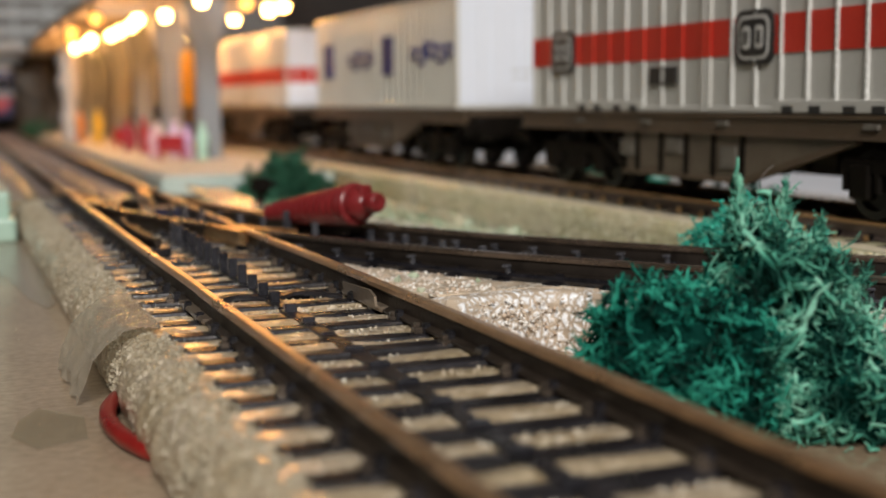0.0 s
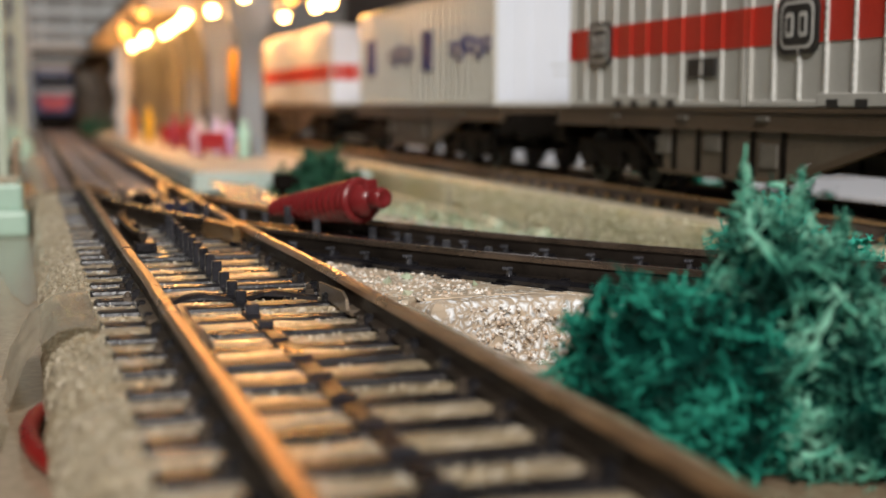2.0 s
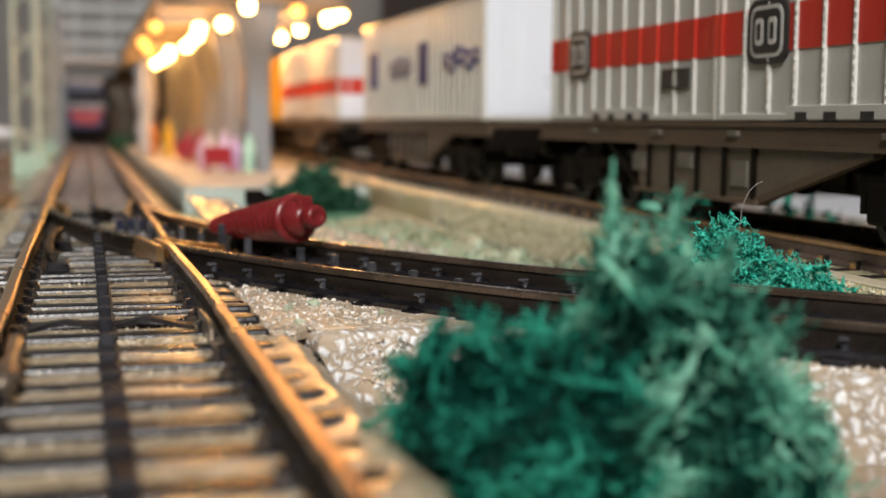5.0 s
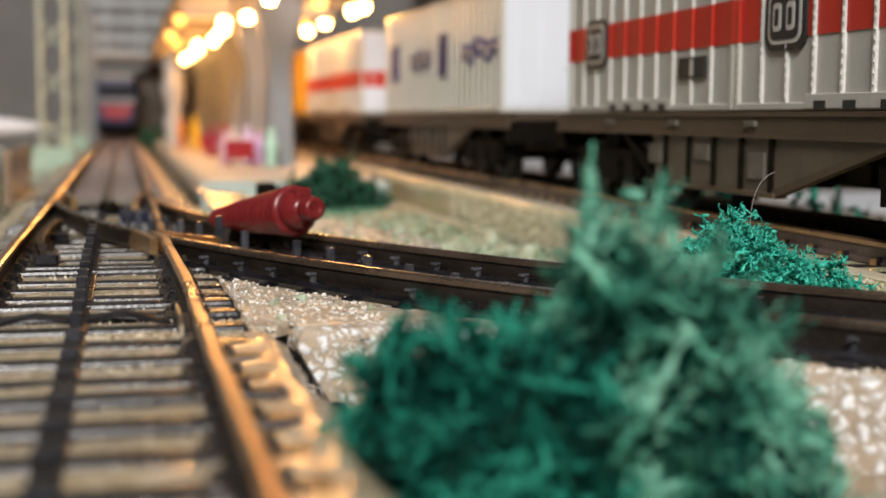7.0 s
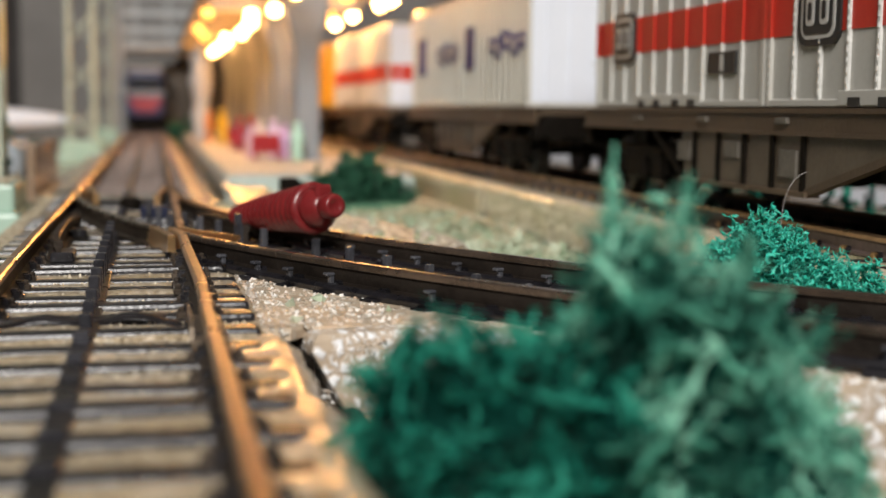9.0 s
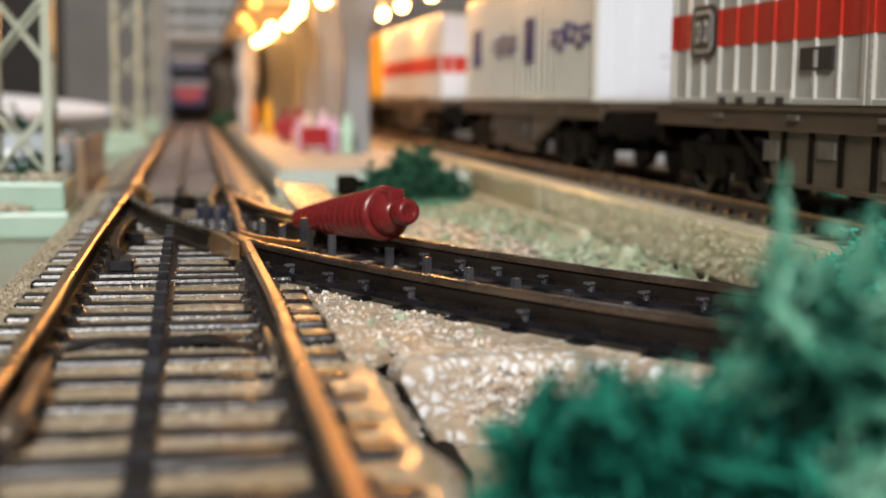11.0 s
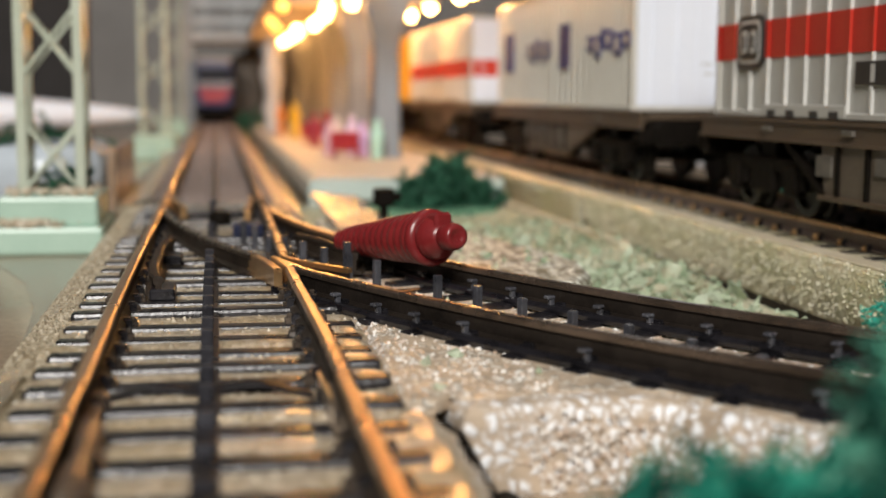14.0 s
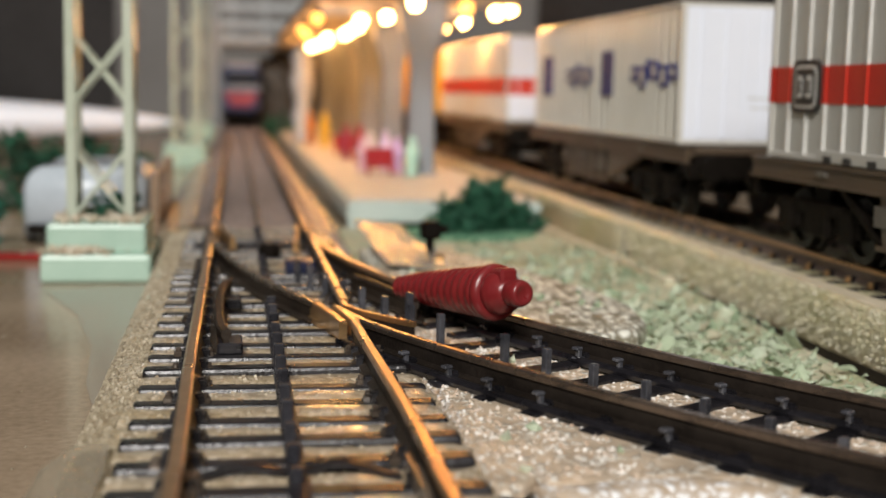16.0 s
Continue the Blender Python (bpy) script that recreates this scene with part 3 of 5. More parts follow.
def on_bed(r):
    y = r.uniform(35, 300)
    y0, step, low, rise = NEAR_SWELL if y < 131 else FAR_SWELL
    return r.uniform(17.5, 46.2), y, low - 0.08 + rise * abs(math.sin(math.pi * (y - y0) / step)) ** 0.55


def on_branch(r):
    a, s = radians(r.uniform(16, 52)), r.uniform(-13, 14)
    q = RAD + s
    x, y = CX - q * math.cos(a), CY - q * math.sin(a)
    return (x, y, 7.05) if x > 46 else (r.uniform(47.2, 60), r.uniform(136, 188), 7.34)


def on_face(r):
    t = r.random()
    if t < 0.6:
        return 51.4 + 13 * r.random(), 133.4 - r.uniform(0, 0.3), r.uniform(0, 6.6)
    k = r.random()
    return 64 + 16 * k, 134.6 - 23.6 * k, r.uniform(0, 6.6)


crumbs("shoulder_crumbs", 7000, on_shoulder, (0.18, 0.4), M_GRIT, "beige foam crumbs along the bed's shoulder", "crumbs", 5)
crumbs("ballast_crumbs", 5200, on_bed, (0.12, 0.3), M_CRUMB, "beige crumbs between the sleepers", "crumbs", 6)
crumbs("branch_crumbs", 6500, on_branch, (0.14, 0.42), M_CHIP, "white and brown crumbs on the branch's bed", "crumbs", 7)
crumbs("wall_crumbs", 5200, lambda r: (114.05 + 0.5 * r.random() ** 3, 90 + 235 * r.random(), r.uniform(1.0, 9.1)), (0.1, 0.26), M_WALLCHIP, "white and beige crumbs pressed into the bed's upright side", "crumbs", 9)
crumbs("cut_edge_crumbs", 420, on_face, (0.15, 0.4), M_CHIP, "pale crumbs on the bed's cut edge", "crumbs", 8)

# ---- tracks ----
M_TIN = surface("brown_tin_sleeper", (0.14, 0.102, 0.086), (0.22, 0.168, 0.145), 0.42, 0.2, 200, 1200, 0.2, 0.15)


def rail(path, parent, dz=0.0, material=None, label="", side=None):
    """A rail: dark painted web and foot, bright running head."""
    low = [(-1.05, 7.75), (1.05, 7.75), (1.05, 8.05), (0.32, 8.3), (0.32, 9.5), (0.56, 9.8), (-0.56, 9.8), (-0.32, 9.5), (-0.32, 8.3), (-1.05, 8.05)]
    head = [(0.56, 9.8), (0.58, 10.3), (0.36, 10.5), (-0.36, 10.5), (-0.58, 10.3), (-0.56, 9.8)]
    web = part("rail", sweep(bmesh.new(), path, [(s, z + dz) for s, z in low]), side or M_RAILSIDE, parent, label)
    part("rail_head", sweep(bmesh.new(), path, [(s, z + dz) for s, z in head]), material or M_RAIL, web, "bright worn running edge", smooth=False)
    return web


def line(x0, y0, x1, y1, n=30):
    return [(x0 + (x1 - x0) * i / n, y0 + (y1 - y0) * i / n) for i in range(n + 1)]


def sleeper_mesh(x0, x1, rails, parent, w=1.15, z1=7.74, bev=0.18):
    """A sleeper across x with its moulded rail clips."""
    bm = bmesh.new()
    box(bm, x0, x1, -w, w, 5.9, z1, bev=bev, seg=2)
    for c in rails:
        for s in (-1, 1):
            box(bm, c + s * 1.15 - 0.35, c + s * 1.15 + 0.35, -0.75, 0.75, z1 - 0.05, z1 + 0.75)
            box(bm, c + s * 0.95 - 0.3, c + s * 0.95 + 0.3, -0.45, 0.45, z1 + 0.6, z1 + 0.95)
    return part("sleeper", bm, M_SLEEPER, parent)


def stud_mesh(h, parent, w=0.55):
    return part("contact_stud", boxes((-w, w, -0.5, 0.5, 7.0, 7.6 + h), bev=0.12), M_STUD, parent)


def stud_height(y):
    return 0.35 if y < 112 else 0.35 + (y - 112) / 22 if y < 150 else 2.4 + 1.1 * math.sin((y - 150) / 45) if y < 205 else 0.7


rnd = random.Random(21)
track = thing("straight_track", 0, 0, 0, "model railway track with black sleepers and worn brown rails", "track", "tracks")
rail(line(23.9, -80, 23.2, 131.1), track)
rail(line(42.9, -80, 42.0, 131.1), track)
first = sleeper_mesh(18.0, 46.7, (23.4, 42.3), track, w=1.3, bev=0.3)
first.matrix_basis = pose(0, -74 * MM, 0)
part("centre_strip", boxes((31.3, 33.0, -80, 131, 6.9, 7.75), bev=0.1), M_SLEEPER, track)
low_stud = stud_mesh(0.5, track, 0.9)
low_stud.matrix_basis = pose(32.1 * MM, -74 * MM, 0)
y = -66.8
while y < 129:
    again(first, track, pose(rnd.uniform(-0.2, 0.2) * MM, y * MM, rnd.uniform(-0.12, 0.05) * MM, 0, rnd.uniform(-0.4, 0.4), rnd.uniform(-0.8, 0.8)))
    if y < 110:
        again(low_stud, track, pose(32.1 * MM, (y + 0.4) * MM, 0))
    else:
        s = stud_mesh(stud_height(y), track, 0.65)
        s.matrix_basis = pose(32.1 * MM, (y + 1.5) * MM, 0)
    y += 7.2

turnout = thing("turnout", 0, 0, 0, "model turnout with a curved branch, black sleepers, tall contact studs", "turnout", "tracks")
rail([(23.3, 131.5), (23.3, 140), (23.1, 165), (23.1, 200), (23.2, 240), (23.2, 316)], turnout)
rail([(42.1, 131.5), (42.15, 138), (42.1, 150), (41.8, 166), (41.55, 178), (41.4, 189.5)], turnout)
rail(line(41.4, 204.5, 41.4, 284), turnout)
rail(line(41.4, 290, 41.4, 316), turnout)
rail(arc(246, 0, 20), turnout)
rail(arc(246, 20, 57), turnout, material=M_RAILD, side=M_RAILB)
rail(arc(264, 1.5, 5.0, 10), turnout, material=M_FROG)
rail(arc(264, 5.0, 19.0), turnout, material=M_RAILD)
rail(arc(264, 21.6, 57), turnout, material=M_RAILD, side=M_RAILB)
# crossing: cast nose, wing rails, check rails
bm = bmesh.new()
prism(bm, [(41.9, 189.0), (42.9, 190.2), (40.3, 200.0), (39.6, 200.0), (40.8, 190.0)], 8.6, 10.45, 0.15, 1)
part("frog", bm, M_FROG, turnout, "bright metal crossing nose")
part("frog_plate", prism(bmesh.new(), [(36.2, 206), (38.5, 207), (46.5, 189.5), (45.0, 187.0), (40, 190)], 7.75, 8.5, 0.1, 1), M_FROG, turnout, "bright metal plate under the crossing")


def plate_along(path, half, z0, z1, label, name="wing_rail", material=M_FROG):
    """A solid bent strip that follows a path in the plan."""
    left, right = [], []
    for i, (x, y) in enumerate(path):
        (xa, ya), (xb, yb) = path[max(0, i - 1)], path[min(len(path) - 1, i + 1)]
        d = Vector((xb - xa, yb - ya)).normalized()
        left.append((x - d.y * half, y + d.x * half))
        right.append((x + d.y * half, y - d.x * half))
    return part(name, prism(bmesh.new(), left + right[::-1], z0, z1, 0.12, 1), material, turnout, label)


plate_along([(41.2, 204.3), (41.3, 200.5), (43.0, 196.0), (47.6, 189.0), (48.4, 188.2)], 0.36, 9.75, 10.4, "bent bright wing rail")
plate_along([(41.2, 204.3), (41.3, 200.5), (43.0, 196.0), (47.6, 189.0), (48.2, 188.3)], 0.3, 8.4, 9.75, "dark foot of the wing rail", "wing_rail_foot", M_RAILB)
plate_along([(37.3, 204.0), (38.3, 199.5), (39.3, 194.0), (40.0, 188.6)], 0.5, 8.3, 10.4, "bent bright wing rail")
rail([(26.6, 183.5), (26.0, 187), (25.6, 195), (25.6, 210), (26.0, 219), (26.8, 223)], turnout, -0.1, M_RAILSIDE, label="dark check rail")
part("check_rail_chair", boxes((25.6, 28.4, 183, 188.5, 7.7, 9.0), bev=0.2), M_SLEEPER, turnout)
part("check_rail_chair", boxes((25.6, 28.4, 212, 217.5, 7.7, 9.0), bev=0.2), M_SLEEPER, turnout)
rail([(50.2, 201.5), (51.0, 204), (49.2, 212), (46.6, 222), (44.6, 226)], turnout, -0.1, M_RAILSIDE, label="dark check rail")
part("tie_bar", boxes((20, 46, 279, 281.6, 7.2, 8.3), bev=0.2), M_SLEEPER, turnout)
part("hinge_block", boxes((35.6, 40.4, 246, 251, 7.3, 9.6), bev=0.2), M_DARKBLUE, turnout, "dark blue plastic block")
# switch blades' brass ends and the pivot between them
plate_along([(24.5, 300.0), (25.2, 290.0), (26.1, 282.0), (27.2, 273.0)], 0.55, 8.1, 10.3, "worn brass end of the switch blade", "switch_blade")
plate_along([(23.2, 322.0), (23.3, 312.0), (23.6, 303.0), (24.0, 292.0)], 0.75, 7.9, 10.1, "brass joiner shoe round the rail end", "joiner_shoe")
plate_along([(39.9, 300.0), (39.6, 290.0), (39.0, 280.0), (38.4, 270.0)], 0.5, 8.0, 10.0, "worn brass end of the switch blade", "switch_blade")
part("pivot", tube(bmesh.new(), [(33.6, 267.5, 7.3), (33.6, 267.5, 9.4), (33.6, 267.5, 9.9)], [2.0, 2.0, 1.3], 16), M_UNDER, turnout, "round black pivot boss")
part("pivot_pin", tube(bmesh.new(), [(33.6, 267.5, 9.8), (33.6, 267.5, 10.6)], 0.6, 10), M_JOINER, turnout)
# rail joiners over the joint
for x in (23.3, 42.1):
    part("rail_joiner", boxes((x - 1.5, x + 1.5, 124.5, 138.5, 7.7, 8.3), bev=0.2), M_JOINER, turnout, "sheet-metal rail joiner")
flap = bmesh.new()  # a bent leaf of sheet metal leaning on the right rail
prism(flap, [(0, 0), (11.5, 0.4), (12.2, 1.5), (2.2, 1.9), (0.4, 1.4)], -0.14, 0.14)
bmesh.ops.transform(flap, matrix=Matrix.Translation((40.75, 126.0, 7.75)) @ Euler((radians(90), 0, radians(90))).to_matrix().to_4x4(), verts=flap.verts)
part("joiner_flap", flap, M_JOINER, turnout, "leaf of pale sheet metal beside the rail")
part("joiner_sleeve", tube(bmesh.new(), [(24.75, yy, 8.6) for yy in (108, 109, 114, 117, 118.5, 120, 125, 126)], [0.6, 0.95, 0.95, 0.75, 0.6, 0.75, 0.95, 0.6], 14), M_JOINER, turnout, "rounded metal sleeve beside the rail", smooth=True)
part("centre_strip", boxes((31.5, 33.1, 131.8, 315, 6.9, 7.8), bev=0.1), M_SLEEPER, turnout)
first = sleeper_mesh(18.0, 46.8, (23.2, 41.8), turnout, w=1.22, bev=0.4)
first.matrix_basis = pose(0, 134.6 * MM, 0)
y = 141.5
while y < 313:
    again(first, turnout, pose(rnd.uniform(-0.2, 0.2) * MM, y * MM, rnd.uniform(-0.12, 0.06) * MM, 0, rnd.uniform(-0.4, 0.4), rnd.uniform(-0.8, 0.8)))
    y += 6.9
y = 134.6
while y < 313:
    s = stud_mesh(stud_height(y), turnout)
    s.matrix_basis = pose(32.1 * MM, (y + 1.5) * MM, 0)
    y += 6.9 if y > 205 else 5.6
# a strip of sleeper web that has sprung loose at the joint
verts, faces = [], []
for i in range(13):
    t = i / 12
    x, y, z = 24.6 + 15.6 * t, 137.6 + 1.6 * math.sin(t * 3.1) + 0.5 * math.sin(t * 11), 7.85 + 0.55 * math.sin(t * 6.3) ** 2
    verts += [(x, y - 0.55, z), (x, y + 0.55, z + 0.1), (x, y + 0.55, z - 0.4), (x, y - 0.55, z - 0.4)]
for i in range(12):
    for j in range(4):
        a0, a1 = i * 4 + j, i * 4 + (j + 1) % 4
        faces.append((a0, a1, a1 + 4, a0 + 4))
raw("loose_strip", verts, faces, M_SLEEPER, turnout, "bent loose black strip")
# branch sleepers, square to the curve
bsl = sleeper_mesh(-12.6, 13.0, (-9.1, 9.1), turnout)
short = sleeper_mesh(3.5, 14.2, (9.1,), turnout)
bst = part("contact_stud", boxes((-0.42, 0.42, -0.42, 0.42, 4.0, 12.5), bev=0.1), M_CLIP, turnout)


def branch_stud(a):
    """How far a stud sinks below the tallest one."""
    return -max(1.4, min(4.0, 1.5 + (a - 25.0) * 0.21))


bm = boxes((-0.55, 0.75, -0.55, 0.55, 7.3, 8.3), (-0.2, 0.42, -0.3, 0.3, 8.2, 9.2), (-0.65, 0.42, -0.42, 0.5, 9.05, 9.45), bev=0.12)
clip = part("rail_clip", bm, M_CLIP, turnout, "glossy moulded clip hooked over the rail's foot")


def on_arc(r, a, dz=0.0):
    return pose((CX - r * math.cos(radians(a))) * MM, (CY - r * math.sin(radians(a))) * MM, dz * MM, 0, 0, a)


bsl.matrix_basis, short.matrix_basis, bst.matrix_basis = on_arc(RAD, 23.2, -0.15), on_arc(RAD, 9.0, -0.15), on_arc(RAD + 0.4, 21.0)
clip.matrix_basis = on_arc(248.0, 22.4, -0.4)
a = 10.6
while a < 22.5:
    again(short, turnout, on_arc(RAD, a, -0.15))
    again(bst, turnout, on_arc(RAD + 0.4, a + 0.9, -1.4))
    a += 1.6
a = 24.8
while a < 57:
    again(bsl, turnout, on_arc(RAD, a + rnd.uniform(-0.06, 0.06), -0.15 + rnd.uniform(-0.08, 0.08)))
    again(bst, turnout, on_arc(RAD + 0.4, a + 0.8, branch_stud(a + 0.8)))
    for q, back in ((248.0, 0), (266.0, 0), (262.0, 180), (244.0, 180)):
        if rnd.random() < 0.7:
            again(clip, turnout, on_arc(q, a + rnd.uniform(-0.1, 0.1)) @ pose(0, 0, rnd.uniform(-0.3, 0.05) * MM, 0, 0, back + rnd.uniform(-12, 12)))
    a += 1.6

FOOT = [(-0.5, 7.45), (0.6, 7.45), (0.68, 7.9), (0.45, 8.25), (0.0, 8.35), (-0.5, 8.2)]
part("rail_foot", sweep(bmesh.new(), arc(266.2, 21.6, 57), FOOT), M_SLEEPER, turnout, "moulded black strip along the rail's foot")
part("rail_foot", sweep(bmesh.new(), arc(248.0, 21.6, 57), FOOT), M_SLEEPER, turnout, "moulded black strip along the rail's foot")
bm = boxes((-0.7, 0.3, -0.6, 0.6, 7.6, 8.3), (-0.5, 0.1, -0.35, 0.35, 8.2, 8.75), bev=0.14)
low_clip = part("rail_clip", bm, M_CHAIR, turnout, "low brown moulded clip at the rail's foot")
low_clip.matrix_basis = pose(24.6 * MM, 134.6 * MM, 0, 0, 0, 180)
y = 141.5
while y < 262:
    for x, back in ((24.6, 180), (21.6, 0), (43.3, 180), (40.4, 0)):
        if not (184 < y < 212 and x > 30) and rnd.random() < 0.85:
            again(low_clip, turnout, pose(x * MM, (y + rnd.uniform(-0.3, 0.3)) * MM, rnd.uniform(-0.3, 0.05) * MM, 0, 0, back + rnd.uniform(-12, 12)))
    y += 6.9
y = 41.2
while y < 125:
    for x, back in ((25.0, 180), (22.0, 0), (43.8, 180), (40.8, 0)):
        if rnd.random() < 0.85:
            again(low_clip, track, pose(x * MM, (y + rnd.uniform(-0.3, 0.3)) * MM, -0.2 * MM, 0, 0, back + rnd.uniform(-12, 12)))
    y += 7.2

far = thing("straight_track", 0, 0, 0, "model railway track running on past the platform, worn brown rails", "track", "tracks")
rail(line(23.2, 316.5, 23.2, 1225), far)
rail(line(41.4, 316.5, 41.4, 1225), far)
part("centre_strip", boxes((31.6, 33.0, 317, 1225, 6.5, 8.0), bev=0.1), M_JOINER, far, "worn bright centre conductor")
first = sleeper_mesh(19.0, 45.6, (23.2, 41.4), far, z1=7.3)
first.data.materials[0] = M_TIN
first.matrix_basis = pose(0, 321 * MM, 0)
for i in range(1, 125):
    again(first, far, pose(0, (321 + 7.2 * i) * MM, 0))

ttrack = thing("straight_track", 0, 0, 0, "model railway track under the container train, worn dark rails", "track", "tracks")
rail(line(123.5, -60, 123.5, 1180), ttrack, 1.5, side=M_TIN)
rail(line(141.7, -60, 141.7, 1180), ttrack, 1.5, side=M_TIN)
first = sleeper_mesh(118.4, 146.8, (123.5, 141.7), ttrack)
first.matrix_basis = pose(0, 60 * MM, 1.5 * MM)
for i in range(1, 120):
    again(first, ttrack, pose(0, (60 + 7.2 * i) * MM, 1.5 * MM))

bm = boxes((-0.8, 0.5, -0.6, 0.6, 7.5, 8.5), (-0.5, 0.3, -0.4, 0.4, 8.4, 9.2), bev=0.12)
gold = part("rail_clip", bm, M_FROG, ttrack, "small bright clip at the rail's foot")
gold.matrix_basis = pose(121.9 * MM, 110.4 * MM, 1.0 * MM, 0, 0, 180)
for i in range(1, 32):
    again(gold, ttrack, pose((121.9 + rnd.uniform(-0.15, 0.15)) * MM, (110.4 + 7.2 * i) * MM, (1.0 + rnd.uniform(-0.3, 0.1)) * MM, 0, 0, 180 + rnd.uniform(-15, 15)))

# ---- container train ----
CW, CH = 28.0, 29.4
M_CARD = surface("faded_label", (0.1, 0.09, 0.075), (0.16, 0.145, 0.122), 0.5, 0, 400, 1500, 0.1, 0.1)


def rounded(w, h, r, n=5):
    pts = []
    for cx, cy, a0 in ((w / 2 - r, h / 2 - r, 0), (-w / 2 + r, h / 2 - r, 90), (-w / 2 + r, -h / 2 + r, 180), (w / 2 - r, -h / 2 + r, 270)):
        pts += [(cx + r * math.cos(radians(a0 + 90 * i / n)), cy + r * math.sin(radians(a0 + 90 * i / n))) for i in range(n + 1)]
    return pts


def plate(bm, pts, y, z, x, depth):
    """A flat outline on a container's side that faces -x; pts in (along, up)."""
    a = [bm.verts.new((x, y - u, z + v)) for u, v in pts]
    b = [bm.verts.new((x + depth, y - u, z + v)) for u, v in pts]
    bm.faces.new(a)
    for i in range(len(a)):
        j = (i + 1) % len(a)
        bm.faces.new((a[i], b[i], b[j], a[j]))
    bmesh.ops.recalc_face_normals(bm, faces=bm.faces)
    return bm


def container(y0, length, paint, end_paint, label, stripe=False, ribs=True, emblem=None, badge=None, block=None, words=None, end_stripe=False, rib_step=6.55, rivets=False):
    c = thing("container", 118.6, y0, 27.4, label, "container", "containers on the train")
    part("body", boxes((0.45, CW - 0.45, 0.3, length - 0.3, 0.3, CH - 0.3), bev=0.2), paint, c)
    # frame: rails and corner posts
    part("bottom_rail", boxes((0, CW, 0, length, 0, 1.0), bev=0.15), paint, c)
    part("top_rail", boxes((0, CW, 0, length, CH - 1.0, CH), bev=0.4, seg=3), paint, c, smooth=False)
    post = part("corner_post", boxes((-0.06, 1.2, -0.06, 1.2, 0.05, CH + 0.06), bev=0.12), paint, c)
    for x, y in ((CW - 1.14, 0), (0, length - 1.14), (CW - 1.14, length - 1.14)):
        again(post, c, pose(x * MM, y * MM, 0))
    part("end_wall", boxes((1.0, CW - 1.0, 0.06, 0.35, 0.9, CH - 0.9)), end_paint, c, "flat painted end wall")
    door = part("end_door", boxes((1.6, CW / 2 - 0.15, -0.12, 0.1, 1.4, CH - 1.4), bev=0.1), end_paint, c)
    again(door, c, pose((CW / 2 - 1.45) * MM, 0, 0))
    if block:  # faint unreadable writing on the end
        for x, w, z in ((15.2, 6.0, 9.6), (15.8, 5.2, 7.6), (21.0, 4.6, 8.8)):
            part("faint_bar", boxes((x, x + w, -0.16, 0.0, z, z + 0.35)), M_GREY, c, "faint grey printed bar")
    bar = part("lock_rod", tube(bmesh.new(), [(4.5, -0.3, 1.0), (4.5, -0.3, CH - 1.0)], 0.22), end_paint, c)
    for x in (5.5, 13.5, 19.0):
        again(bar, c, pose(x * MM, 0, 0))
    if stripe:
        part("stripe", boxes((0.28, 0.5, 1.2, length - 1.2, 9.2, 15.2)), M_STRIPE, c, "red painted band")
        for y in (-0.1, length - 1.2):
            part("stripe", boxes((-0.12, 0.3, y, y + 1.3, 9.2, 15.2)), M_STRIPE, c, "red painted band")
    if end_stripe:
        part("stripe", boxes((1.2, CW - 1.2, -0.2, 0.0, 9.2, 15.0)), M_STRIPE, c, "red painted band")
    if ribs:
        bm = boxes((0.02, 0.5, -0.36, 0.36, 0.9, CH - 0.9), bev=0.1)
        if rivets:  # a row of pressed rivets up each rib
            for k in range(22):
                box(bm, -0.08, 0.1, -0.17, 0.17, 1.6 + 1.24 * k, 2.2 + 1.24 * k)
        base = part("rib", bm, M_RIB if stripe else paint, c)
        red = part("rib", boxes((0.0, 0.5, -0.38, 0.38, 9.2, 15.2), bev=0.08), M_STRIPE, c, "rib painted red in the band") if stripe and not rivets else None
        n = int(round((length - 1.5) / rib_step))
        for i in range(n + 1):
            y = 0.75 + (length - 1.5) * i / n
            if i == 0:
                base.matrix_basis = pose(0, y * MM, 0)
                if red:
                    red.matrix_basis = base.matrix_basis
            else:
                again(base, c, pose(0, y * MM, 0))
                if red and abs(y - (emblem or -99)) > 4.5:
                    again(red, c, pose(0, y * MM, 0))
    if stripe:  # forklift pockets
        lo, hi = (emblem - 33.0, emblem - 5.5) if emblem else (20, 48)
        lo = max(lo, 2.0)
        part("pocket_rail", boxes((-0.1, 0.4, lo, hi, 0.15, 2.0), bev=0.1), paint, c)
        for i in range(4):
            y = lo + 2.0 + (hi - lo - 7) * (0, 0.3, 0.68, 1)[i]
            part("fork_pocket", boxes((-0.16, 0.2, y, y + 2.7, 0.0, 1.15)), M_BLACK, c, "dark forklift pocket")
    if emblem:
        e = part("emblem", plate(bmesh.new(), rounded(10.4, 8.6, 2.2), emblem, 11.9, -0.06, 0.6), M_BLACK, c, "black rounded emblem with a pale frame")
        part("emblem_frame", plate(bmesh.new(), rounded(8.3, 6.9, 1.6), emblem, 11.9, -0.14, 0.3), M_PRINT, e)
        part("emblem_field", plate(bmesh.new(), rounded(7.2, 5.8, 1.2), emblem, 11.9, -0.22, 0.3), M_BLACK, e)
        for u in (-1.7, 1.7):
            part("emblem_bar", plate(bmesh.new(), rounded(2.0, 3.6, 0.6), emblem - u, 11.9, -0.3, 0.3), M_PRINT, e)
            part("emblem_bar", plate(bmesh.new(), rounded(0.9, 2.2, 0.3), emblem - u, 11.9, -0.38, 0.3), M_BLACK, e)
    if badge:
        part("data_plate", boxes((-0.02, 0.5, badge - 4.6, badge + 4.6, 4.8, 8.0), bev=0.05), M_BLACK, c, "black data plate")
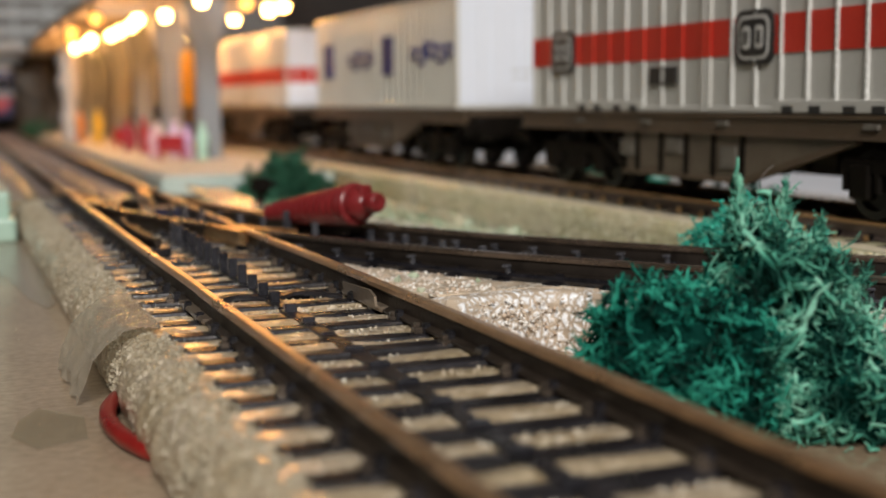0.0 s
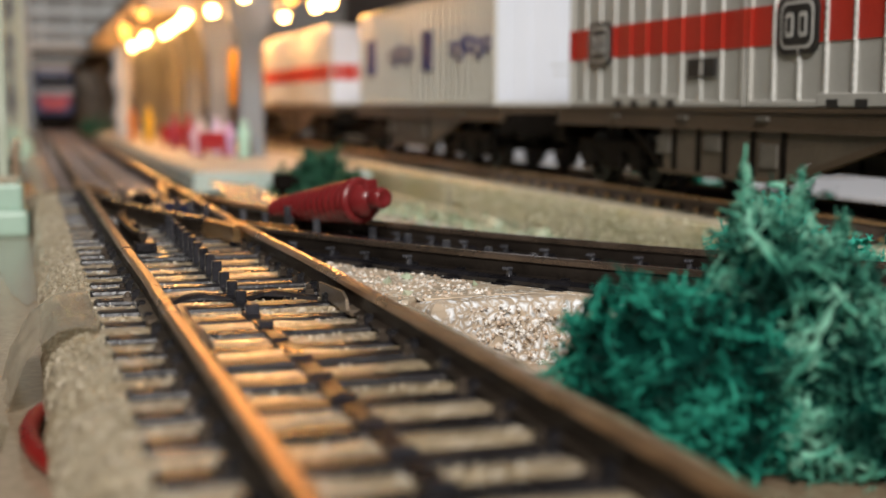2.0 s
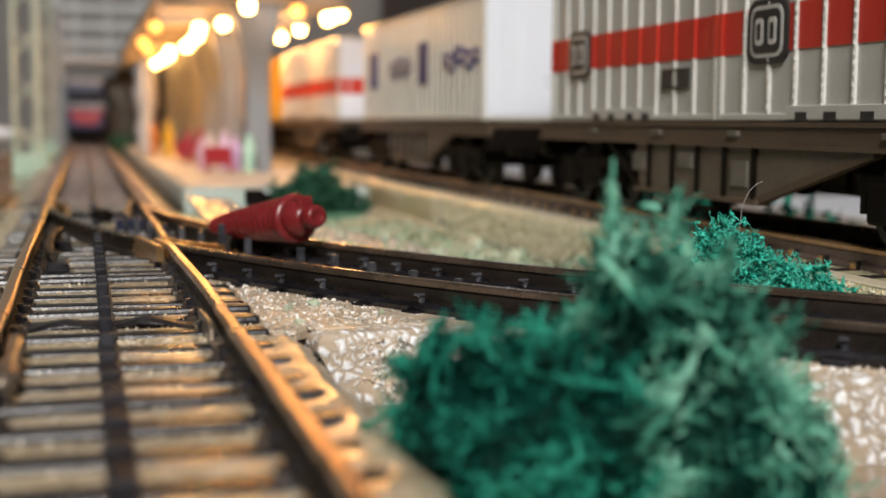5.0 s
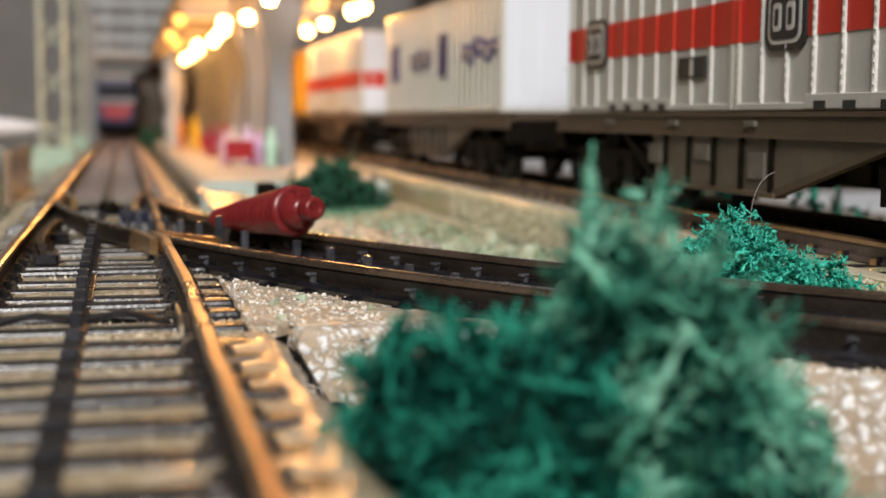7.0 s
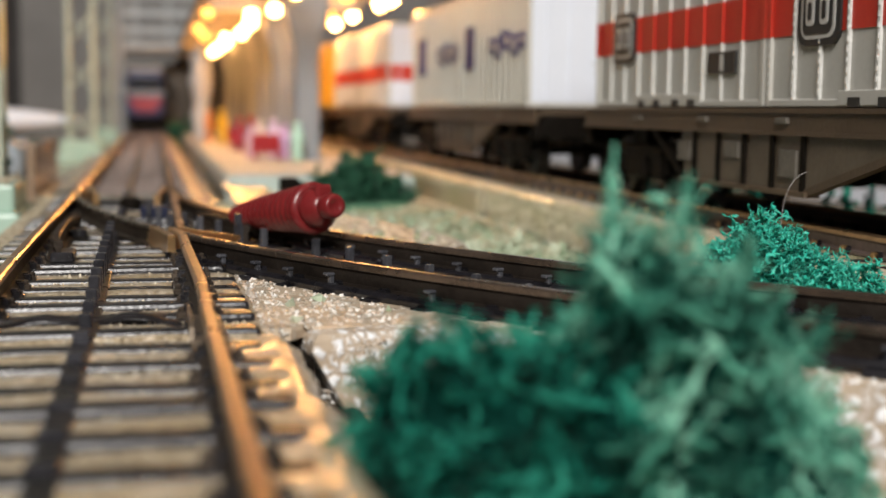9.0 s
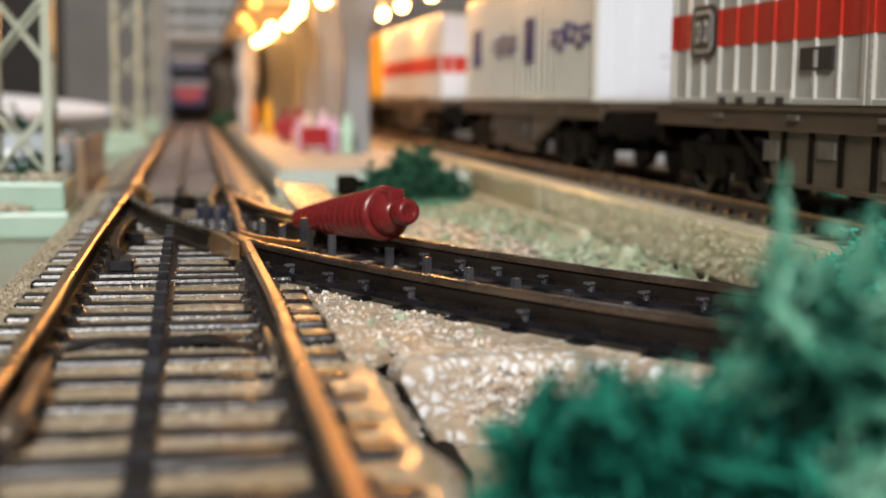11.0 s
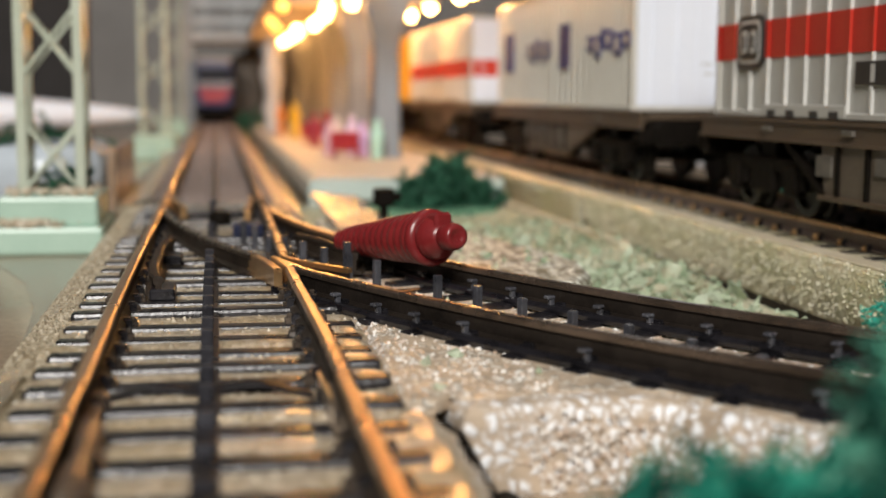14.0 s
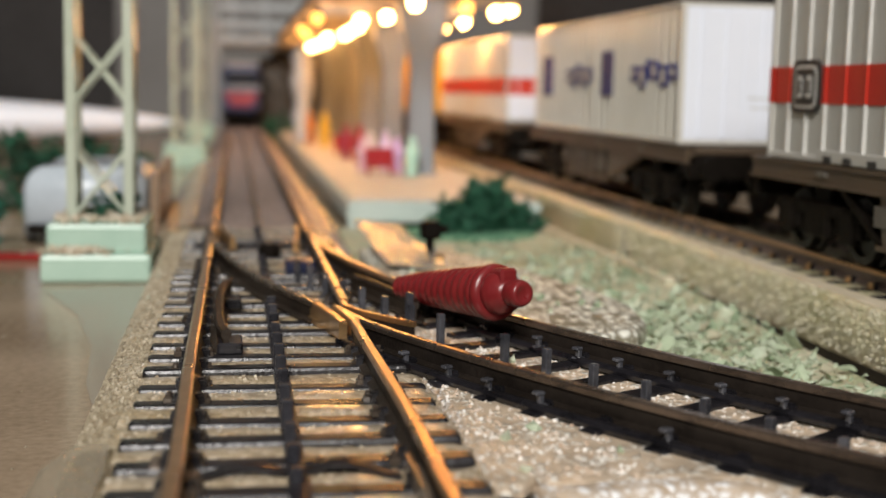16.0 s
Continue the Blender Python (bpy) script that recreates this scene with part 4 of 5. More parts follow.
        part("plate_bars", boxes((-0.06, 0.2, badge - 0.8, badge + 0.3, 5.2, 7.6)), M_PRINT, c)
    if block:
        part("emblem", boxes((-0.02, 0.5, block - 5.2, block + 5.2, 9.6, 20.6), bev=0.05), M_BLUE, c, "dark blue printed block")
        # unreadable word: bars of its size and colour
        for i, (u, w, z0, z1) in enumerate(((2.0, 5.0, 13.2, 16.6), (8.2, 4.6, 11.6, 16.6), (13.6, 1.6, 13.2, 18.2), (16.4, 4.8, 13.2, 17.6), (22.4, 5.0, 11.8, 16.6), (28.6, 4.8, 13.2, 16.8))):
            y = words[1] - u * (words[1] - words[0]) / 33.4
            bar2 = bmesh.new()
            plate(bar2, rounded(w, z1 - z0, 0.9), y - w / 2, (z0 + z1) / 2, -0.02, 0.5)
            if w > 2:
                part("word_bar", bar2, M_BLUE, c, "dark blue printed bar")
                bar2 = bmesh.new()
                plate(bar2, rounded(w - 2.0, z1 - z0 - 1.9, 0.5), y - w / 2, (z0 + z1) / 2, -0.06, 0.5)
                part("word_gap", bar2, paint, c)
            else:
                part("word_bar", bar2, M_BLUE, c, "dark blue printed bar")
    return c


GREY_LABEL = "grey ribbed container with a red band and black emblem"
container(116.6, 67.2, M_GREY, M_WHITE, GREY_LABEL, True, True, 53.7, None, rivets=True)
container(184.4, 67.0, M_GREY, M_WHITE, "grey ribbed container with red band, black emblem, data plate", True, True, 53.3, 13.6)
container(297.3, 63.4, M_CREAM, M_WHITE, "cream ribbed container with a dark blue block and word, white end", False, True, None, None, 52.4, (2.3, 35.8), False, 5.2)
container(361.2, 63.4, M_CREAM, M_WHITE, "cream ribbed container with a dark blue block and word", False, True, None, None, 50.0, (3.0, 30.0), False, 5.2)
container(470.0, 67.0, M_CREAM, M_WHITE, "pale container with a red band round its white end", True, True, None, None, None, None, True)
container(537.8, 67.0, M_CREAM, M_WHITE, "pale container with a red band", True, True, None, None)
container(628.0, 120.0, M_YELLOW, M_YELLOW, "long plain yellow container far along the train", False, True)
for y in (790.0, 858.0, 970.0, 1038.0):
    container(y, 67.0, M_SHELTER, M_WHITE, "grey-beige ribbed container far along the train", False, True)


def wheelset(parent, y, z=5.3):
    for s in (-1, 1):
        bm = lathe(bmesh.new(), [(0.6, -1.4), (5.9, -1.4), (6.0, -0.6), (5.3, -0.4), (5.1, 1.2), (3.9, 1.25), (3.6, 0.5), (1.4, 0.5), (1.2, 1.5), (0.6, 1.6)], 24, "x")
        w = part("wheel", bm, M_WHEEL, parent, "blackened wheel with a bright tread")
        w.matrix_basis = pose(s * 9.0 * MM, y * MM, z * MM, 0, 0, 180 if s < 0 else 0)
    part("axle", tube(bmesh.new(), [(-12.5, y, z), (12.5, y, z)], 0.7, 8), M_UNDER, parent)


def bogie(parent, y):
    e = new("bogie")
    e.empty_display_size = 0.005
    e.parent, e.matrix_basis = parent, pose(0, y * MM, 0)
    for s in (-1, 1):
        bm = bmesh.new()
        x0, x1 = (11.6, 13.0) if s > 0 else (-13.0, -11.6)
        box(bm, x0, x1, -15, 15, 6.8, 9.0, bev=0.3)
        for yy in (-10.5, 10.5):
            box(bm, x0 - 0.3, x1 + 0.3, yy - 2.2, yy + 2.2, 3.2, 8.4, bev=0.4)
            for k in (-3.4, 3.4):
                tube(bm, [((x0 + x1) / 2, yy + k, 4.4), ((x0 + x1) / 2, yy + k, 8.2)], 0.8, 8)
        box(bm, x0 - 0.2, x1 + 0.2, -4.2, 4.2, 3.4, 8.6, bev=0.4)
        for k in (-2.6, 0, 2.6):
            tube(bm, [((x0 + x1) / 2, k, 3.8), ((x0 + x1) / 2, k, 8.0)], 0.95, 8)
        part("side_frame", bm, M_UNDER, e)
    part("bolster", boxes((-12, 12, -3, 3, 7.6, 12.2), bev=0.3), M_UNDER, e)
    for yy in (-10.5, 10.5):
        wheelset(e, yy)
    return e


def wagon(y0, y1, label):
    w = thing("flat_wagon", 132.6, y0, 12.0, label, "wagon", "wagons of the train")
    n = y1 - y0
    for s in (-1, 1):
        x0, x1 = (12.3, 13.9) if s > 0 else (-13.9, -12.3)
        bm = boxes((x0, x1, 0, n, 12.0, 15.2), bev=0.15)
        box(bm, x0 - 0.35 if s < 0 else x0, x1 + 0.35 if s > 0 else x1, 0, n, 14.6, 15.25)
        box(bm, x0 - 0.35 if s < 0 else x0, x1 + 0.35 if s > 0 else x1, 0, n, 11.7, 12.2)
        part("side_sill", bm, M_WAGON, w)
        # fish-belly panel with posts
        a, b = n / 2 - 12.5, n / 2 + 27.5
        bm = bmesh.new()
        pts = [(a - 27, 12.0), (a + 0.5, 4.2), (b - 1, 4.2), (b + 0.5, 12.0)]
        xs = (x0 + 0.35, x1 - 0.35)
        fa = [bm.verts.new((xs[0], y, z)) for y, z in pts]
        fb = [bm.verts.new((xs[1], y, z)) for y, z in pts]
        bm.faces.new(fa)
        bm.faces.new(fb[::-1])
        for i in range(4):
            bm.faces.new((fa[i], fb[i], fb[(i + 1) % 4], fa[(i + 1) % 4]))
        bmesh.ops.recalc_face_normals(bm, faces=bm.faces)
        part("belly_panel", bm, M_BELLY, w)
        k = 0
        first_post = None
        yy = a + 1.5
        while yy < b:
            if first_post is None:
                first_post = part("panel_post", boxes((x0 - 0.05, x1 + 0.05, -0.55, 0.55, 4.0, 12.0), bev=0.1), M_UNDER, w)
                first_post.matrix_basis = pose(0, yy * MM, 0)
            else:
                again(first_post, w, pose(0, yy * MM, 0))
            if k % 2 == 0 and s < 0:
                part("card_holder", boxes((x0 - 0.02, x0 + 0.5, yy + 1.6, yy + 6.2, 6.2 + (k % 3), 9.8 + (k % 3) * 0.4), bev=0.05), M_CARD, w, "faded grey label panel")
            yy += 8.4
            k += 1
        part("belly_flange", boxes((x0 - 0.3, x1 + 0.3, a, b, 3.9, 4.6), bev=0.1), M_WAGON, w)
        part("truss_rod", beam(bmesh.new(), ((x0 + x1) / 2, a + 1, 4.4), ((x0 + x1) / 2, a - 26, 11.6), 1.4, 1.0), M_WAGON, w)
        part("truss_rod", beam(bmesh.new(), ((x0 + x1) / 2, b - 1, 4.4), ((x0 + x1) / 2, b + 12, 11.6), 1.4, 1.0), M_UNDER, w)
        for yy in (n * 0.2, n * 0.45, n * 0.62, n * 0.8):
            part("sill_bracket", boxes((x0 - 0.5, x1 + 0.5, yy, yy + 3.2, 13.2, 14.0), bev=0.1), M_CARD if s < 0 else M_WAGON, w)
    part("deck", boxes((-13.0, 13.0, 0, n, 13.6, 15.0), bev=0.1), M_WAGON, w)
    part("centre_sill", boxes((-3.5, 3.5, 2, n - 2, 8.5, 13.6), bev=0.2), M_UNDER, w)
    for yy, d in ((0, -1), (n, 1)):
        part("headstock", boxes((-13.6, 13.6, min(yy, yy - d * 2), max(yy, yy - d * 2), 8.4, 13.4), bev=0.2), M_UNDER, w)
        for x in (-10.2, 10.2):
            bm = tube(bmesh.new(), [(x, yy, 10.8), (x, yy + d * 4.6, 10.8)], 1.2, 10)
            tube(bm, [(x, yy + d * 4.4, 10.8), (x, yy + d * 5.4, 10.8)], 2.6, 14)
            part("buffer", bm, M_UNDER, w)
        bm = boxes((-1.2, 1.2, min(yy, yy + d * 13), max(yy, yy + d * 13), 7.2, 8.8), (-2.6, 2.6, min(yy + d * 10, yy + d * 12), max(yy + d * 10, yy + d * 12), 6.6, 9.8), bev=0.2)
        part("coupling", bm, M_UNDER, w)
        part("brake_hose", tube(bmesh.new(), [(5.5, yy, 9.5), (5.6, yy + d * 2.5, 8.0), (5.8, yy + d * 3.2, 5.2), (5.2, yy + d * 1.5, 4.0)], 0.45), M_UNDER, w)
    bogie(w, 24)
    bogie(w, n - 24)
    part("air_tank", tube(bmesh.new(), [(-6, n * 0.5 - 12, 8.2), (-6, n * 0.5 + 12, 8.2)], 3.0, 14), M_UNDER, w)
    return w


wagon(111.0, 257.5, "brown flat wagon with a deep belly panel under grey containers")
wagon(291.0, 431.0, "brown flat wagon under cream containers")
wagon(464.0, 611.0, "brown flat wagon under banded containers")
wagon(626.0, 751.0, "brown flat wagon under a yellow container")
wagon(784.0, 931.0, "brown flat wagon far along the train")
wagon(964.0, 1111.0, "brown flat wagon far along the train")

# ---- platform ----
platform = thing("platform", 57.0, 377.0, 0.0, "long pale station platform with a grey-green edge", "platform")
part("platform_body", boxes((0, 53, 0, 800, 2.2, 7.6), bev=0.4), M_PLATEDGE, platform)
# the shade under the slab is given by this base's black
part("recessed_base", boxes((3, 50, 4, 796, 0, 2.3)), M_UNDER, platform, "recessed base, black for the shade under the slab")
for x in (0.2, 49.8):
    part("foot", boxes((x, x + 3, 0.3, 3.6, 0, 2.3), bev=0.2), M_PLATEDGE, platform)
part("platform_surface", boxes((1.2, 51.8, 1.2, 799, 7.5, 8.4), bev=0.3), M_PLAT, platform)
for i in range(9):
    pl = thing("canopy_pillar", 91.4, 482 + 84 * i, 8.4, "grey tapered canopy pillar that flares at the top", "pillar", "canopy pillars")
    bm = bmesh.new()
    rings = []
    for z, w, d in ((0, 5.4, 5.0), (1.2, 5.4, 5.0), (1.5, 4.6, 4.2), (36, 4.2, 3.8), (42, 4.8, 4.0), (50, 7.6, 4.6), (53.5, 8.2, 4.8), (60.6, 8.4, 4.8)):
        rings.append([bm.verts.new((x * w, y * d, z)) for x, y in ((-1, -0.8), (-0.8, -1), (0.8, -1), (1, -0.8), (1, 0.8), (0.8, 1), (-0.8, 1), (-1, 0.8))])
    for a, b in zip(rings, rings[1:]):
        for j in range(8):
            bm.faces.new((a[j], a[(j + 1) % 8], b[(j + 1) % 8], b[j]))
    bm.faces.new(rings[0][::-1])
    bm.faces.new(rings[-1])
    part("shaft", bm, M_PILLAR, pl)
    part("cross_beam", boxes((-33, 33, -2.2, 2.2, 58.4, 62.6), bev=0.4), M_CANOPY, pl)
canopy = thing("platform_canopy", 91.4, 430.0, 73.6, "long station canopy with an open beam frame at its end", "canopy")
part("roof", boxes((-34, 34, 150, 745, 0, 2.2), bev=0.4), M_CANOPY, canopy)
for y in (2, 38, 75, 112):
    part("rafter", boxes((-34, 34, y, y + 2.4, 0.0, 2.0), bev=0.2), M_CANOPY, canopy)
for x in (-33, -9.0, 12, 32):
    part("purlin", boxes((x - 1.0, x + 1.0, 1, 744, -2.6, 0.05), bev=0.2), M_CANOPY, canopy)


def bulb(x, y, z, paint):
    b = thing("hanging_bulb", x, y, z, "small glowing warm bulb hanging under the canopy", "lamp", "canopy bulbs")
    part("glass", lathe(bmesh.new(), [(0.2, -2.8), (1.5, -2.4), (2.3, -0.9), (2.1, 0.5), (0.9, 1.5)], 14), paint, b, "glowing bulb", smooth=True)
    part("socket", lathe(bmesh.new(), [(0.9, 1.4), (1.0, 1.6), (0.8, 3.0), (0.3, 3.1)], 12), M_UNDER, b)
    part("wire", tube(bmesh.new(), [(0, 0, 3.0), (0, 0, 71.2 - z)], 0.15), M_UNDER, b)


for x, y in ((84.3, 450), (85.0, 534), (78.3, 566), (81.5, 612), (82.4, 655), (83.0, 700), (78.0, 752), (81.0, 804), (80.0, 870), (79.0, 930)):
    bulb(x, y, 65.5, M_BULB)
for x, y in ((123.0, 487), (123.0, 511), (122.0, 573), (122.6, 632), (123.4, 700)):
    bulb(x, y, 67.0, M_BULB)
for x, y in ((60.0, 560), (60.0, 670), (66.0, 740), (103.0, 462), (101.0, 520), (104.0, 600), (110.0, 560)):
    bulb(x, y, 65.5, M_BULBDIM)

for x, y, e in ((74, 497, 0.009), (72, 582, 0.009), (72, 666, 0.012), (70, 750, 0.018), (70, 860, 0.03), (112, 508, 0.018), (113, 590, 0.02), (110, 700, 0.014)):
    data = bpy.data.lights.new("bulb_light", "POINT")
    data.energy, data.color, data.shadow_soft_size = e * 1.75, (1.0, 0.48, 0.165), 0.004
    new("bulb_light", data).location = (x * MM, y * MM, 61.0 * MM)


# no bulb hangs here: added spot for the bulbs' glow on the train's track
data = bpy.data.lights.new("bulb_light", "SPOT")
data.energy, data.color, data.shadow_soft_size = 0.085, (1.0, 0.44, 0.13), 0.003
data.spot_size, data.spot_blend = radians(64), 0.8
lamp = new("bulb_light", data)
lamp.matrix_world = look((0.116, 0.442, 0.060), (0.122, 0.345, 0.0))


def bench(x, y, color):
    b = thing("platform_bench", x, y, 8.4, "small bright red platform bench", "bench", "platform benches", 90.0)
    part("seat", boxes((-2.6, 2.6, -5, 5, 2.6, 3.8), bev=0.3), color, b)
    part("backrest", boxes((1.9, 2.9, -5, 5, 3.6, 9.0), bev=0.3), color, b)
    lg = part("leg", boxes((-2.0, 2.4, -0.5, 0.5, 0, 2.7), bev=0.1), color, b)
    lg.matrix_basis = pose(0, -4 * MM, 0)
    again(lg, b, pose(0, 4 * MM, 0))


M_BENCH = surface("bench_red", (0.34, 0.014, 0.02), (0.42, 0.026, 0.03), 0.35, 0, 60, 900, 0.03, 0.06)
bench(76.8, 478, M_BENCH)
bench(75.5, 600, M_BENCH)


def figurine(x, y, color, h, label, z=8.4):
    m = surface("figurine_paint", color, tuple(min(1, c * 1.25) for c in color), 0.5, 0, 300, 1500, 0.05, 0.1)
    bm = lathe(bmesh.new(), [(1.9, 0), (2.1, 0.4), (1.9, h * 0.35), (2.5, h * 0.55), (2.3, h * 0.74), (0.9, h * 0.8), (1.5, h * 0.88), (1.3, h * 0.97), (0.3, h)], 12)
    o = tagged(part("figurine", bm, m, smooth=True), label, "figurine", "platform figurines")
    o.location = (x * MM, y * MM, z * MM)


figurine(86.8, 470, (0.42, 0.66, 0.55), 13.5, "pale green painted toy figurine on the platform")
figurine(83.8, 486, (0.6, 0.4, 0.62), 12.5, "lilac painted toy figurine on the platform")
figurine(81.0, 497, (0.62, 0.5, 0.68), 14.5, "pale lilac painted toy figurine on the platform")
figurine(72.6, 494, (0.55, 0.36, 0.42), 12.0, "pink painted toy figurine by the bench")
figurine(77.0, 512, (0.55, 0.5, 0.52), 13.5, "white painted toy figurine behind the bench")
figurine(76.5, 548, (0.32, 0.03, 0.035), 15, "red painted toy figurine on the platform")
figurine(73.5, 575, (0.26, 0.025, 0.05), 14, "dark red painted toy figurine on the platform")
figurine(72.0, 680, (0.7, 0.45, 0.03), 18, "yellow painted toy figurine on the platform")
figurine(67.0, 720, (0.55, 0.2, 0.04), 17, "orange painted toy figurine on the platform")
column = thing("plaster_column", 63.6, 736.0, 8.4, "rough pale grey plaster column on the platform's edge", "column")
bm = lathe(bmesh.new(), [(4.6, 0), (5.2, 3), (4.0, 8), (4.8, 14), (3.8, 20), (5.6, 27), (6.4, 33), (5.4, 39), (6.0, 45), (3.2, 50), (0.6, 52)], 20)
for v in bm.verts:
    q = 1 + 0.4 * noise.noise(v.co * 0.16)
    v.co.x, v.co.y = v.co.x * q, v.co.y * q
part("mass", bm, M_BRIDGE, column, smooth=True)

# ---- lattice masts ----


def mast(x, y, label, h=120.0):
    m = thing("lattice_mast", x, y, 0, label, "mast", "lattice masts")
    bm = boxes((-10.2, 10.2, -15, 15, 0, 5.4), bev=0.8, seg=2)
    part("foot", bm, M_PLINTH, m)
    part("plinth", boxes((-9.2, 9.2, -13.2, 13.2, 5.2, 11.0), bev=0.7, seg=2), M_PLINTH, m)
    for sx in (-1, 1):
        for sy in (-1, 1):
            part("leg", boxes((sx * 5.4 - 0.95, sx * 5.4 + 0.95, sy * 4.6 - 0.95, sy * 4.6 + 0.95, 10.8, h), bev=0.15), M_MAST, m)
    for sy in (-4.6, 4.6):
        bm = bmesh.new()
        z, k = 11.5, 0
        while z < h - 14:
            beam(bm, (-5.2, sy - 0.3, z), (5.2, sy - 0.3, z + 13.5), 1.2, 0.6)
            beam(bm, (5.2, sy + 0.3, z), (-5.2, sy + 0.3, z + 13.5), 1.2, 0.6)
            z += 22.0
        part("lattice", bm, M_MAST, m)
    for sx in (-5.4, 5.4):
        bm = bmesh.new()
        z = 11.5
        while z < h - 14:
            beam(bm, (sx, -4.4, z), (sx, 4.4, z + 13.5), 0.6, 1.2)
            beam(bm, (sx, 4.4, z), (sx, -4.4, z + 13.5), 0.6, 1.2)
            z += 22.0
        part("lattice", bm, M_MAST, m)
    return m


mast(1.8, 301.0, "pale green lattice mast on a stepped plinth strewn with grit")
mast(5.5, 640.0, "pale green lattice mast on a stepped plinth")
mast(3.0, 985.0, "pale green lattice mast far down the line")

# ---- far end: locomotive, bridge ----
loco = thing("locomotive", 32.3, 985.0, 10.5, "blue and red model locomotive with a white band, facing the camera", "locomotive")
M_LBLUE = surface("loco_blue", (0.05, 0.06, 0.14), (0.07, 0.08, 0.18), 0.35, 0, 60, 900, 0.03, 0.06)
M_LRED = surface("loco_red", (0.33, 0.05, 0.075), (0.4, 0.07, 0.095), 0.35, 0, 60, 900, 0.03, 0.06)
part("body", boxes((-13.6, 13.6, 0, 138, 8, 42), bev=4.0, seg=3), M_LBLUE, loco)
part("band", boxes((-13.9, 13.9, -0.4, 138, 24, 27.5), bev=0.3), M_PILLAR, loco, "pale grey band")
bm = boxes((-12.5, 12.5, -1.0, 4, 12, 23), bev=1.5)
for v in bm.verts:
    v.co.x *= 0.55 + 0.45 * min(1, max(0, (v.co.z - 12) / 7))
part("front_panel", bm, M_LRED, loco, "red front panel that narrows downwards")
part("roof", boxes((-13, 13, 3, 135, 41.5, 45), bev=1.5, seg=2), M_SHELTER, loco)
part("windscreen", boxes((-12, 12, -0.5, 2, 28, 38), bev=0.5), M_GLASS, loco)
part("buffer_beam", boxes((-14, 14, -3, 3, 3, 8.6), bev=0.5), M_UNDER, loco)
for x in (-10, 10):
    part("buffer", tube(bmesh.new(), [(x, -2, 6), (x, -8, 6)], 2.2, 12), M_UNDER, loco)
part("running_gear", boxes((-12, 12, 6, 132, 0.1, 9), bev=1.0), M_UNDER, loco)

bridge = thing("footbridge", 40.0, 1010.0, 0.0, "grey girder footbridge across the tracks", "bridge")
for z in (69, 80, 93, 106, 118):
    part("girder", boxes((-32, 100, -3, 3, z, z + 5.5), bev=0.5), M_BRIDGE, bridge)
part("deck", boxes((-32, 100, 3, 40, 66, 69), bev=0.5), M_BRIDGE, bridge)
for x in (-28, 100):
    part("pier", boxes((x - 5, x + 5, -5, 30, 0, 122), bev=0.6), M_BRIDGE, bridge)
for x in range(-14, 100, 24):
    part("stanchion", boxes((x - 1.2, x + 1.2, -2.2, 2.2, 74, 118), bev=0.3), M_BRIDGE, bridge)

# ---- left of the line ----
car = thing("model_van", -6.5, 366.0, 0.0, "small pale blue-white model van parked by the mast", "model car")
bm = bmesh.new()
prism(bm, [(-12.5, -22), (12.5, -22), (14, -20), (14, 22), (13, 24), (-13, 24), (-14, 22), (-14, -20)], 2.2, 18.4, 6.0, 6)
part("body", bm, M_CARWHITE, car, smooth=True)
part("rear_window", boxes((-8, 8, -20.3, -17, 11.6, 14.6), bev=0.8, seg=2), M_GLASS, car)
part("bumper", boxes((-13, 13, -23.2, -20.5, 2.6, 5.0), bev=0.7, seg=2), M_UNDER, car)
for x in (-13.2, 13.2):
    for y in (-13, 14):
        part("wheel", lathe(bmesh.new(), [(1.0, -1.5), (3.2, -1.5), (3.6, -1.0), (3.6, 1.0), (3.2, 1.5), (1.0, 1.5)], 18, "x"), M_UNDER, car).matrix_basis = pose(x * MM, y * MM, 3.6 * MM)
strip = thing("red_strip", -18, 319, 0, "thin red plastic strip lying on the table behind the mast", "strip")
part("strip_body", boxes((-16, 8, -2.2, 2.2, 0, 1.5), bev=0.3), M_CABLE, strip)
lath = thing("wooden_lath", 0, 0, 0, "thin pale wooden lath along the stone bed's foot", "lath")
part("lath_body", prism(bmesh.new(), [(108.2, 374), (110.6, 374), (112.2, 277), (111.6, 275.4), (109.9, 276)], 0.8, 2.3, 0.25, 2), M_BEDCAP, lath)
plank = thing("wooden_plank", 9.2, 343, 0, "varnished brown plank standing on edge beside the van", "plank")
part("plank_body", boxes((-1.0, 1.0, 0, 70, 0, 17.4), bev=0.5, seg=3), M_PLANK, plank)
hull = thing("white_boat", -95.0, 640.0, 12.0, "long smooth white model hull behind the bushes", "model boat")
bm = bmesh.new()
rings = []
for i in range(13):
    t = i / 12
    w = 15 * max(0.02, math.sin(math.pi * min(1, 0.35 + t * 0.65))) ** 0.6
    rings.append([bm.verts.new((-90 + 190 * t, w * math.cos(a) * 0.8, 8 + 0.72 * w * math.sin(a))) for a in [2 * math.pi * j / 16 for j in range(16)]])
for a, b in zip(rings, rings[1:]):
    for j in range(16):
        bm.faces.new((a[j], a[(j + 1) % 16], b[(j + 1) % 16], b[j]))
bm.faces.new(rings[0][::-1])
bm.faces.new(rings[-1])
bmesh.ops.recalc_face_normals(bm, faces=bm.faces)
part("hull", bm, M_WHITE, hull, smooth=True)
for x in (-55, 55):
    part("cradle", boxes((x - 5, x + 5, -8, 8, -12, 2), bev=0.5), M_UNDER, hull)

# ---- beyond the train ----
for y, d in ((335, 90), (725, 165)):
    strip = thing("white_card", 330.0, y, 0.0, "sheet of white card lying on the table beyond the train", "card", "white cards")
    part("sheet", boxes((-88, 100, -d, d, 0, 1.0), bev=0.2), M_WHITE, strip)

